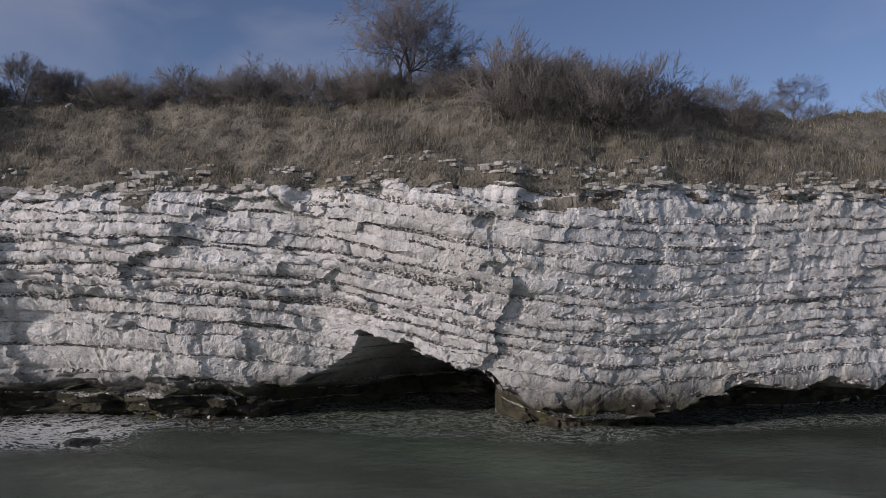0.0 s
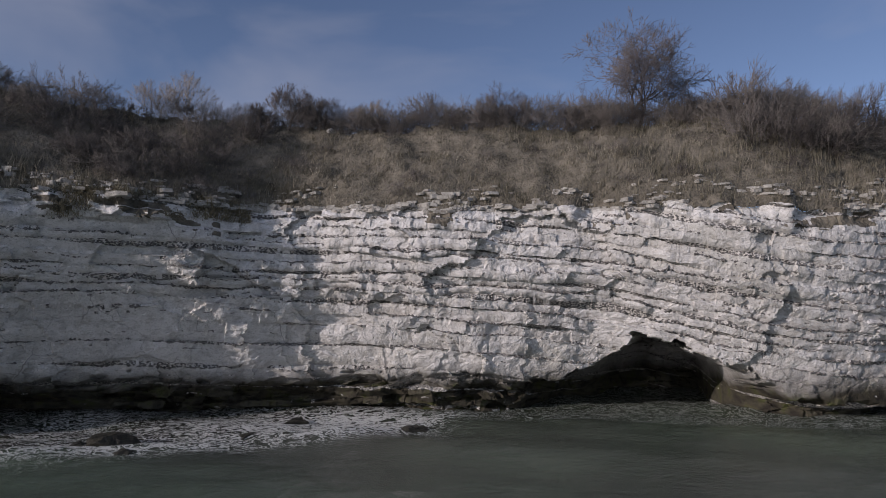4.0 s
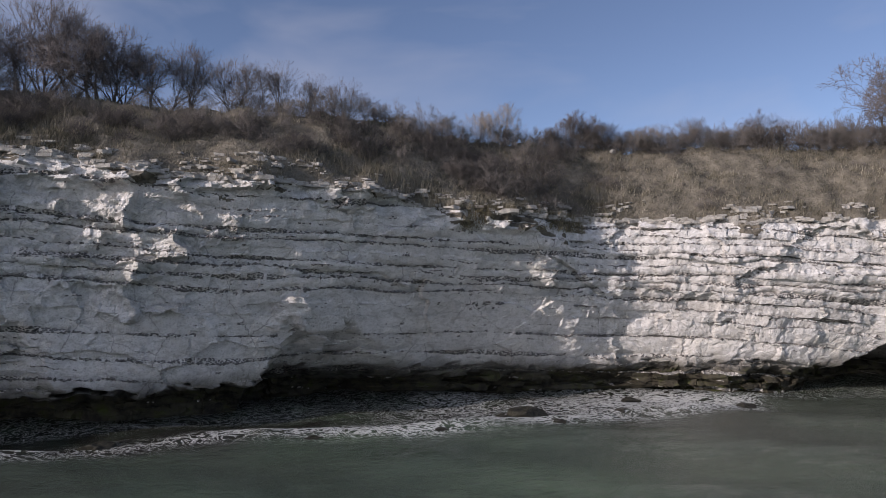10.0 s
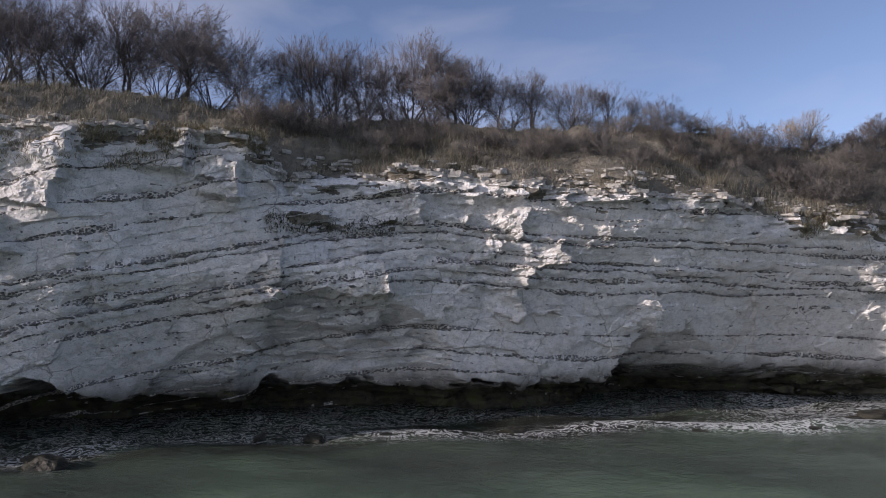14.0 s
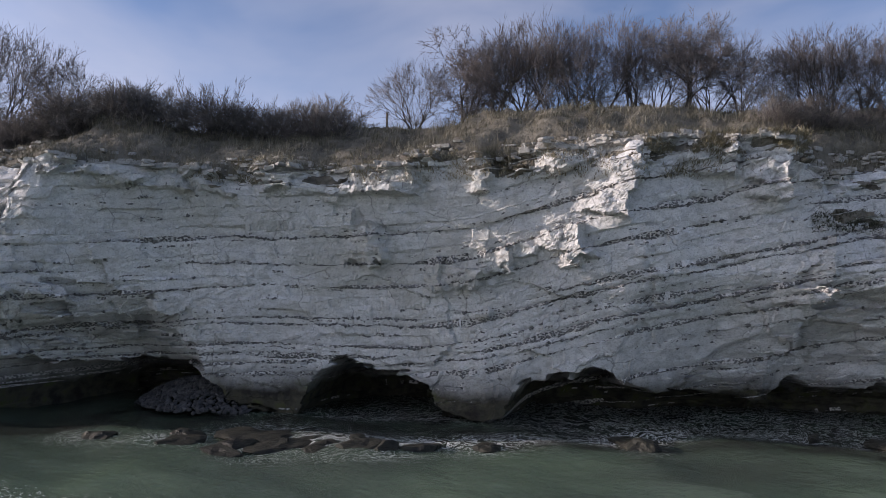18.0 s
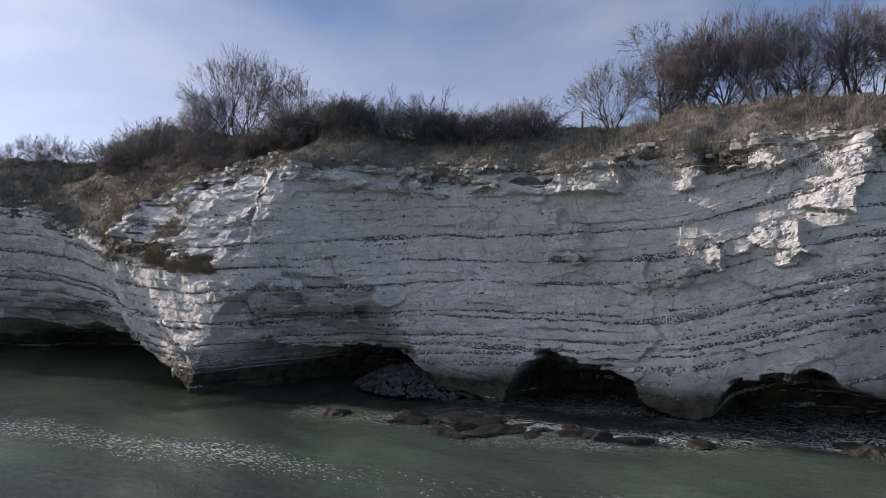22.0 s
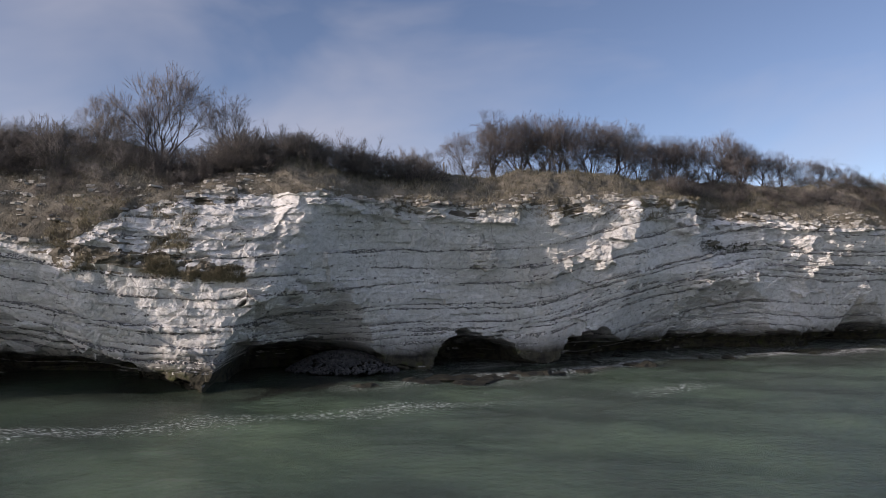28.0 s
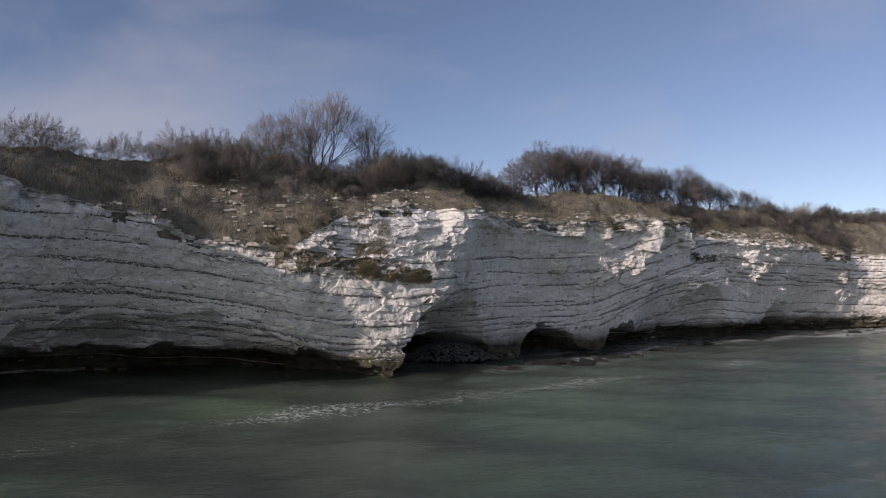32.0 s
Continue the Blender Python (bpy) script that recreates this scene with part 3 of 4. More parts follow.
def cliff_strip(z0, z1, nrows, k, flint):
    """One strip of the face between two levels, as rows along the folded bedding, cut off at the rim and below the water."""
    one = np.ones((nrows, cols))
    z = np.linspace(z0, z1, nrows)[:, None] + FD[None] + 0.16 * fbm(GS * 0.22, 0 * one + 3.7 * k, 15) + 0.05 * fbm(GS * 2.2, 0 * one + 1.7 * k, 16)
    z = np.clip(z, FLOOR_Z + 0.0005 * np.arange(nrows)[:, None], H[None] + 0.0005 * np.arange(nrows)[:, None])
    u = np.linspace(0, 1, nrows)[:, None] * one
    vr = np.clip((z - FLOOR_Z) / (H[None] - FLOOR_Z), 0, 1)
    o = face_offset(GS * one, GX * one, z, H[None] * one, NT[None] * one, ND[None] * one, HO[None] * one, RG[None] * one, vr, k, 0 * u if flint else u, 1.0 if BANDS[k + flint] in STRONG else 0.5 - 0.35 * step(-18, -26, GX))
    if flint:
        o = o + np.sin(np.pi * u) * (0.07 * facets(GS / 0.2 + 0 * z, z / 0.12, 101 + k) + 0.03)
    bx, by = worn_back(GX * one, z)
    return np.stack([GX + NX[None] * o + bx, CY[None] + NY[None] * o + by, z], -1)


def add_strip(name, p, mats, mask=None, label=""):
    f = grid_faces(p.shape[0], p.shape[1])
    zt = p[:, :, 2].ravel()
    hh = np.tile(H, p.shape[0])
    keep = (zt[f] < hh[f] - 0.001).any(axis=1) & (zt[f] > FLOOR_Z + 0.02).any(axis=1)
    if not keep.any():
        return None
    mi = None if mask is None else mask[:-1, :-1].ravel()[keep]
    f = f[keep][:, ::-1]
    used = np.unique(f)
    back = np.zeros(len(zt), np.int64)
    back[used] = np.arange(len(used))
    return child(name, mesh_np(name, p.reshape(-1, 3)[used], back[f], mats, mi, shade=False), cliff, label)


prev, flint_spots = None, []
nod = np.random.default_rng(4)
for k in range(len(BANDS) - 1):
    z0, z1 = BANDS[k], BANDS[k + 1]
    strong = z1 in STRONG
    gap = (0.046, 0.038, 0.055, 0.042)[k % 4] * (1.0 if strong else 0.6)
    rows = max(4, int((z1 - z0) * 16))
    bed = cliff_strip(z0 + (gap if k else 0), z1 - gap, rows, k, False)
    band = cliff_strip(z1 - gap, z1 + gap, 4, k, True)
    if prev is not None:
        prev[-1] = bed[0]
        # weak bands die out in the shaded stretch to the west
        need = (-0.75, -0.5, -0.85, -0.6)[k % 4] + (0.0 if BANDS[k] in STRONG else 0.6 + 1.1 * step(-18, -26, GX))
        m = (fbm(GS * 0.3 + 0 * prev[:, :, 2], np.arange(4)[:, None] * 0.25 + 5.0 * k, 141) + 0.8 * vnoise(GS * 4.5, np.arange(4)[:, None] * 0.9 + k, 142) > need).astype(int)
        pick = nod.integers(0, cols, 1500)
        pick = pick[(m[1, pick] == 1) & (prev[1, pick, 2] < H[pick] - 0.1) & (prev[1, pick, 2] > NT[pick])]
        flint_spots.append(prev[nod.integers(1, 3, len(pick)), pick])
        add_strip("flint_band", prev, [M_CHALK, M_FLINT], m, "band of dark flint nodules in the chalk")
    band[0] = bed[-1]
    prev = band
    # short runs of lone flints inside the bed
    rr = np.arange(rows)[:, None]
    m = ((np.abs(rr - rows * (0.35 + 0.4 * ((k * 0.37) % 1)) - 1.2 * vnoise(GS * 0.2, 0 * GS + k, 143)) < 0.6) & (fbm(GS * 0.5, 0 * GS + 9.0 * k, 144) + 1.1 * vnoise(GS * 6, 0 * GS + k, 145) > 0.95)).astype(int)
    # soil and roots where the edge has crumbled, and on the worn ledge of the headland
    bz = bed[:, :, 2]
    vr = (bz - FLOOR_Z) / (H[None] - FLOOR_Z)
    nz = fbm(GS * 0.45 + 0 * bz, bz * 0.9, 181)
    n2 = fbm(GS * 1.6 + 0 * bz, bz * 2.4, 182)
    soil = (vr > 0.955 - 0.04 * nz) & (nz + 0.5 * n2 > 0.6)
    soil |= (GX < -84.6) & (GX > -95.0) & (bz > 6.5 + 0.07 * (-84.5 - GX) + 0.2 * nz) & (bz < 6.95 + 0.2 * (-84.5 - GX) + 0.4 * nz) & (n2 > -0.35)
    soil |= (GX < -23.2) & (GX > -26.6) & (bz > 9.2 + 1.2 * nz) & (n2 > 0.15)
    # strip on a recessed ledge: dark soil that also paints the overhang's shade
    soil |= (GX < -49) & (GX > -53.6) & (np.abs(bz - 9.35 + 0.3 * nz) < 0.34) & (n2 > 0.1)
    add_strip("chalk_bed", bed, [M_CHALK, M_FLINT, M_SOIL], np.where(soil, 2, m))
# flint nodules that stand out of the bands
spots = np.concatenate(flint_spots)
OCT = np.array(((1, 0, 0), (-1, 0, 0), (0, 1, 0), (0, -1, 0), (0, 0, 1), (0, 0, -1)), float)
OCT_F = np.array(((0, 2, 4), (2, 1, 4), (1, 3, 4), (3, 0, 4), (2, 0, 5), (1, 2, 5), (3, 1, 5), (0, 3, 5)))
sz_n = nod.uniform(0.035, 0.085, (len(spots), 1, 1)) * nod.uniform(0.7, 1.4, (len(spots), 6, 1)) * np.array((1.3, 1.3, 0.85))
verts = spots[:, None] + nod.normal(0, 0.02, (len(spots), 1, 3)) + OCT[None] * sz_n
M_NODULE = simple("flint_nodule", (0.07, 0.068, 0.066), (0.30, 0.29, 0.27), 6.0, 0.6)
nodules = child("flint_nodules", mesh_np("flint_nodules", verts.reshape(-1, 3), (OCT_F[None] + 6 * np.arange(len(spots))[:, None, None]).reshape(-1, 3), M_NODULE), cliff, "knobbly dark grey flint nodules in the chalk")
tagged(nodules, kind="stuff")
rim_o = face_offset(S, CX, H, H, NT, ND, HO, RG, np.ones_like(S), 16, np.ones_like(S))
rim_bx, rim_by = worn_back(CX, H)
rim_line = np.stack([CX + NX * rim_o + rim_bx, CY + NY * rim_o + rim_by, H], -1)

# ---- land on top: one sheet from the rim to the horizon ----
RS = smooth(table(CX, RISE), 16)
far = np.array((-0.33, 0.944))
qs = np.concatenate([np.linspace(0, 1, 26), 1 + np.linspace(0.05, 1, 16) ** 1.5 * 6, (9, 13, 20, 40, 120, 300)])
land_rows = []
RUN = 5.4
soft_rim = [np.stack([smooth(rim_line[:, c], n) for c in range(3)], -1) for n in (1, 16, 56, 130)]
for q in qs:
    d = q * RUN
    w = min(1, d / 30)
    ix, iy = -IX * (1 - w) + far[0] * w, -IY * (1 - w) + far[1] * w
    kk = np.hypot(ix, iy)
    prof = min(q, 1) ** 0.85
    lev = min(2.999, q * 12)
    a = int(lev)
    base = soft_rim[a] * (1 - lev + a) + soft_rim[a + 1] * (lev - a)
    ax, ay = S * 0.25, 0 * S + d * 0.25
    wob = 0.45 * fbm(ax, ay, 111) + 0.22 * fbm(ax * 3.3, ay * 3.3, 112) + 0.08 * fbm(ax * 11, ay * 11, 113)
    z = base[:, 2] + RS * prof + wob * min(1, q * 4) + max(0, q - 1) * 0.12 * min(1, 8 / max(q, 1))
    land_rows.append(np.stack([base[:, 0] + ix / kk * d, base[:, 1] + iy / kk * d, z], -1))
land = np.array(land_rows)[:, ::3]
ground = tagged(new("ground", mesh_np("ground", land.reshape(-1, 3), grid_faces(land.shape[0], land.shape[1])[:, ::-1], M_SOIL)),
                "brown soil with dry winter grass on the cliff top", "ground", kind="structure")


def on_land(x, q):
    """A place on the land: at the plan's x, q of the way up the slope and beyond."""
    i = int(np.argmin(np.abs(CX - x))) // 3
    j = np.searchsorted(qs, q)
    j = min(max(j, 1), len(qs) - 1)
    f = (q - qs[j - 1]) / (qs[j] - qs[j - 1])
    i = min(i, land.shape[1] - 1)
    return land[j - 1, i] * (1 - f) + land[j, i] * f


# ---- sea ----
ROCKS = ((-26.0, 24.0, 1.1, 0.75), (-24.7, 22.3, 0.8, 0.4), (-27.2, 23.8, 0.6, 0.4), (-43.8, 17.3, 0.7, 0.45), (-54.2, 13.2, 0.35, 0.5), (-51.8, 13.6, 0.7, 0.35), (-19.6, 29.2, 0.8, 0.45),
         (-67.2, 0.6, 1.0, 0.6), (-59.6, 7.2, 0.9, 0.55), (-72.6, -2.4, 0.9, 0.4), (-78.4, -4.9, 1.3, 0.35), (-73.4, -0.6, 2.2, 0.4), (-70.4, -0.2, 1.2, 0.4), (-68.8, 0.9, 1.2, 0.45),
         (-76.0, -2.6, 1.0, 0.4), (-74.6, -3.6, 1.5, 0.35), (-72.2, -3.4, 1.1, 0.3), (-71.0, -1.6, 1.4, 0.4), (-69.4, -0.6, 1.3, 0.35), (-67.9, 0.1, 1.3, 0.55), (-66.4, 1.6, 1.0, 0.3), (-60.6, 8.0, 0.8, 0.4), (-62.4, 5.4, 0.9, 0.25), (-21.0, 25.6, 0.8, 0.3), (-30.5, 20.6, 0.9, 0.35), (-35.4, 18.8, 0.8, 0.3), (-64.5, 3.6, 0.9, 0.3), (-14.0, 27.2, 0.9, 0.3))
gx, gy = np.arange(-140, 60, 0.42), np.arange(-70, 42, 0.42)
SXg, SYg = np.meshgrid(gx, gy)
sz = 0.10 * np.sin(SXg * 0.35 + SYg * 0.8 + 1.5 * vnoise(SXg * 0.1, SYg * 0.1, 3)) + 0.07 * fbm(SXg * 0.5, SYg * 0.9, 121)
shore = np.interp(-SXg, -CX, CY + 1.8)
dist = shore - SYg
streak = np.interp(SXg, (-130, -104, -90, -82, -72, -60, -50), (-36, -27, -20.5, -16.5, -12, -5.4, 2))
wander = SYg - streak + 0.9 * vnoise(SXg * 0.15, SYg * 0.15, 9)
foam = 0.18 * step(7.5, 1.0, dist) * step(19, 11, np.abs(SXg + 29)) * np.maximum(step(2.5, 5.0, dist), step(-38, -30, SXg)) * (0.8 + 0.4 * vnoise(SXg * 0.2, SYg * 0.3, 7))
foam = np.maximum(foam, 0.04 * step(7.0, 4.5, dist) * step(7, 4, np.abs(SXg + 71)) * step(0.5, 4.0, dist) * (0.8 + 0.4 * vnoise(SXg * 0.25, SYg * 0.3, 8)))
foam = np.maximum(foam, 0.19 * step(2.4, 0.3, np.abs(SYg - np.interp(SXg, (-79, -74, -71, -68, -64, -60, -54.5, -50), (-5.5, -2.4, -0.6, 2.0, 5.6, 9.0, 13.8, 15.0)))) * step(-77.5, -74, SXg) * step(-49, -53, SXg) * (0.6 + 0.7 * vnoise(SXg * 0.3, SYg * 0.4, 15)))
foam = np.maximum(foam, 0.10 * step(2.0, 0.3, dist) * step(-80, -74, SXg))
# a low wave that breaks along the shallows
line = np.interp(SXg, (-54, -44, -38, -31, -26, -21.7, -18, -14.5, -12), (13.4, 16.0, 19.2, 20.8, 22.2, 23.8, 25.6, 27.8, 30.5))
crest = np.exp(-((SYg - line + 0.5 * vnoise(SXg * 0.25, SYg * 0, 11)) / 1.0) ** 2) * step(-54, -46, SXg) * step(-10.5, -13, SXg) * (0.65 + 0.6 * vnoise(SXg * 0.3, SYg * 0.2, 12))
sz = sz + 0.22 * crest
foam = foam + 0.27 * crest + 0.12 * step(5.5, 1.0, np.abs(SYg - line - 2.0)) * step(-36, -28, SXg) * step(-11, -15, SXg)
surf = sum(np.exp(-(np.hypot((SXg - x) / 1.3, SYg - y + 0.4) / (r + 0.2)) ** 2) for x, y, r, h in ROCKS)
foam = foam + 0.10 * np.minimum(surf, 1) * (0.7 + 0.6 * vnoise(SXg * 0.5, SYg * 0.5, 14))
reef = step(6.4, 4.6, dist + 0.9 * vnoise(SXg * 0.2, SYg * 0.2, 13)) * step(-86, -83, SXg) * step(-12, -17, SXg)
foam = foam + 0.16 * step(4.5, 1.5, np.hypot((SXg + 19.5) / 1.8, SYg - 28.6))
specks = (0.20 + 0.12 * vnoise(SXg * 0.12, SYg * 0.2, 10)) * step(4.2, 0.3, np.abs(wander)) * step(-50, -60, SXg)
rows_, cols_ = SXg.shape
me = mesh_np("sea", np.stack([SXg, SYg, sz], -1).reshape(-1, 3), grid_faces(rows_, cols_), M_SEA)
at = me.attributes.new("foam", "FLOAT", "POINT")
at.data.foreach_set("value", foam.astype(np.float32).ravel())
at = me.attributes.new("specks", "FLOAT", "POINT")
at.data.foreach_set("value", specks.astype(np.float32).ravel())
at = me.attributes.new("reef", "FLOAT", "POINT")
at.data.foreach_set("value", reef.astype(np.float32).ravel())
sea = tagged(new("water", me), "green grey sea water with white foam near the rocks", "sea", kind="structure")
# the sea beyond, a ring of four large pieces round the near one
bm = bmesh.new()
x0, x1, y0, y1, F = gx[0], gx[-1], gy[0], gy[-1], 2500
for a, b, c, d in ((-F, x0, -F, F), (x1, F, -F, F), (x0, x1, -F, y0)):
    bm.faces.new([bm.verts.new(p) for p in ((a, c, -0.02), (b, c, -0.02), (b, d, -0.02), (a, d, -0.02))])
me = bpy.data.meshes.new("far_sea")
bm.to_mesh(me)
bm.free()
me.materials.append(M_SEA)
child("far_sea", me, sea)


# ---- bare trees and bushes ----
def tubes(name, lines, material, sides=3, scale=1.0):
    """One mesh of tapered tubes; each line: points (n,3), first and last radius."""
    V, Fc, base = [], [], 0
    ang = np.arange(sides) * 2 * np.pi / sides
    for pts, r0, r1 in lines:
        pts = np.asarray(pts) * scale
        n = len(pts)
        tan = np.gradient(pts, axis=0)
        tan /= np.linalg.norm(tan, axis=1)[:, None] + 1e-9
        ref = np.where(np.abs(tan[:, 2:3]) < 0.9, np.array([[0, 0, 1.0]]), np.array([[1.0, 0, 0]]))
        a = np.cross(tan, ref)
        a /= np.linalg.norm(a, axis=1)[:, None] + 1e-9
        b = np.cross(tan, a)
        r = np.linspace(r0, r1, n)[:, None, None]
        ring = pts[:, None] + r * (np.cos(ang)[None, :, None] * a[:, None] + np.sin(ang)[None, :, None] * b[:, None])
        V.append(ring.reshape(-1, 3))
        i = np.arange(n - 1)[:, None] * sides + np.arange(sides)[None]
        j = np.arange(n - 1)[:, None] * sides + (np.arange(sides)[None] + 1) % sides
        Fc.append(np.stack([i, j, j + sides, i + sides], -1).reshape(-1, 4) + base)
        base += n * sides
    return mesh_np(name, np.concatenate(V), np.concatenate(Fc), material)


def spikes(name, lines, material, scale=1.0):
    """One mesh of fine twigs, each a thin three-sided spike."""
    A = np.array([p[0] for p, _, _ in lines]) * scale
    B = np.array([p[0] + 1.45 * (p[-1] - p[0]) for p, _, _ in lines]) * scale
    r = np.array([q for _, q, _ in lines])[:, None]
    t = (B - A) / (np.linalg.norm(B - A, axis=1)[:, None] + 1e-9)
    u = np.cross(t, np.where(np.abs(t[:, 2:3]) < 0.9, np.array([[0, 0, 1.0]]), np.array([[1.0, 0, 0]])))
    u /= np.linalg.norm(u, axis=1)[:, None] + 1e-9
    w = np.cross(t, u)
    ring = [A + r * (math.cos(a) * u + math.sin(a) * w) for a in (0, 2.1, 4.2)]
    n = len(A)
    i = np.arange(n)
    return mesh_np(name, np.concatenate(ring + [B]), np.concatenate([np.stack([i + a * n, i + b * n, i + 3 * n], -1) for a, b in ((0, 1), (1, 2), (2, 0))]), material)


def limb(rng, p, d, length, n, wander, lift):
    """A wandering line of n + 1 points from p."""
    pts, q, d = [p], np.array(p, float), np.array(d, float)
    for _ in range(n):
        d = d + rng.normal(0, wander, 3) + np.array((0, 0, lift))
        d /= np.linalg.norm(d)
        q = q + d * length / n
        pts.append(q.copy())
    return np.array(pts), d


def side_dir(rng, d, angle):
    r = rng.normal(0, 1, 3)
    r -= d * (r @ d)
    r /= np.linalg.norm(r)
    return d * math.cos(angle) + r * math.sin(angle)


def fork(rng, p, d, length, r, level, last, opt, out):
    """Grow one branch and fork it again; out collects (points, first radius, last radius, level)."""
    n = 3 if level < 2 else 2
    pts, e = limb(rng, p, d, length, n, opt["wander"], opt["lift"])
    r1 = max(r * 0.66, 0.003)
    out.append((pts, r, r1, level))
    if level >= last:
        return
    kids = 2 + (rng.uniform() < opt["more"])
    for k in range(kids):
        a = opt["angle"] * rng.uniform(0.55, 1.35) * (0.45 if k == 0 else 1.0)
        fork(rng, pts[-1], side_dir(rng, e, a), length * rng.uniform(0.74, 0.95), r1 * (0.95 if k == 0 else 0.72), level + 1, last, opt, out)
    # a side shoot part of the way along
    if level > 0 and rng.uniform() < opt["shoots"]:
        fork(rng, pts[1], side_dir(rng, e, opt["angle"] * rng.uniform(1.2, 1.9)), length * rng.uniform(0.5, 0.8), r1 * 0.5, min(level + 2, last), last, opt, out)


def grow(seed, height, stems, last, angle, foot, splay, slant, thin, more=0.35, shoots=0.6, wander=0.13, lift=0.03):
    """Branches of a bare plant of that height, stem by stem."""
    rng = np.random.default_rng(seed)
    opt, groups = dict(angle=angle, more=more, shoots=shoots, wander=wander, lift=lift), []
    for k in range(stems):
        a = 6.28 * (k + rng.uniform(0, 0.6)) / stems
        o = splay * rng.uniform(0.35, 1.0) * (stems > 1)
        d = np.array((math.cos(a) * o + slant, math.sin(a) * o, 1.0))
        out = []
        fork(rng, (0.09 * math.cos(a) * (stems > 1), 0.09 * math.sin(a) * (stems > 1), -0.2), d / np.linalg.norm(d), foot * rng.uniform(0.85, 1.15), 1.0, 0, last, opt, out)
        groups.append(out)
    k = height / max(p[:, 2].max() for g in groups for p, _, _, _ in g)
    r0 = (0.020 * height + 0.012) * thin / stems ** 0.4
    return [[(p * k, max(ra * r0, 0.0045), max(rb * r0, 0.0035), lv) for p, ra, rb, lv in g] for g in groups]


def tree_meshes(seed, height, stems, last, angle, foot, splay=0.45, slant=0.0, thin=1.0, twig=None, **more):
    """Trunk, limbs and twigs of a bare tree, as meshes."""
    groups = grow(seed, height, stems, last, angle, foot, splay, slant, thin, **more)
    trunk, limbs, fine = [], [], []
    for g in groups:
        for p, ra, rb, lv in g:
            if lv == 0:
                trunk.append((p, ra * 1.15, rb))
            elif lv == 1 or not limbs and lv < last - 1:
                limbs.append([(p, ra, rb)])
            elif lv < last - 1:
                limbs[-1].append((p, ra, rb))
            else:
                fine += [(p[m:m + 2], max(ra * 0.9, 0.0062 * max(1.0, 1.4 * thin - 0.1)), 0.003) for m in range(len(p) - 1)]
    return tubes("trunk", trunk, M_BARK, 6), [tubes("limb", g, M_BARK, 4) for g in limbs], spikes("crown", fine, twig or M_TWIG)


def bush_meshes(seed, height, stems, last, angle, splay):
    groups = grow(seed, height, stems, last, angle, 1.0, splay, 0.0, 0.5, 0.35, 0.6, 0.2, 0.02)
    lines = [e for g in groups for e in g]
    return (tubes("branchwork", [(p, max(ra, 0.006), max(rb, 0.004)) for p, ra, rb, lv in lines if lv < last - 1], M_BUSH, 3),
            spikes("twigwork", [(p[m:m + 2], 0.0075, 0.003) for p, ra, rb, lv in lines if lv >= last - 1 for m in range(len(p) - 1)], M_BUSH))


def make_tree(meshes, label, m, group="trees on the cliff top"):
    t = thing("tree", label, "tree", m, group)
    child("trunk", meshes[0], t)
    for me_ in meshes[1]:
        child("limb", me_, t)
    tagged(child("crown", meshes[2], t), kind="stuff")
    return t


def stand(x, q, turn, size, sink=0.0):
    p = on_land(x, q)
    return Matrix.LocRotScale((p[0], p[1], p[2] - sink), Euler((0, 0, turn)), (size, size, size))


TREE_KINDS = {
    "round": tree_meshes(51, 5.6, 2, 8, 0.66, 0.55, 0.6, 0.0, 1.6, None, shoots=0.9, more=0.3, lift=0.0),
    "thorn": tree_meshes(46, 2.8, 1, 7, 0.7, 0.8, 0.0, 0.0, 1.1, None, shoots=0.9, more=0.4, lift=-0.02),
    "multi": tree_meshes(13, 5.0, 6, 6, 0.42, 0.95, 0.5, 0.0, 1.12),
    "tall": tree_meshes(14, 5.0, 5, 6, 0.38, 1.1, 0.35, 0.0, 1.08),
    "lean": tree_meshes(15, 4.5, 5, 6, 0.46, 1.0, 0.45, 0.2, 1.08),
    "pale": tree_meshes(17, 2.6, 10, 5, 0.42, 0.9, 0.55, 0.0, 0.6, M_PALE),
    "cone": tree_meshes(16, 2.6, 2, 7, 0.40, 1.0, 0.2),
}
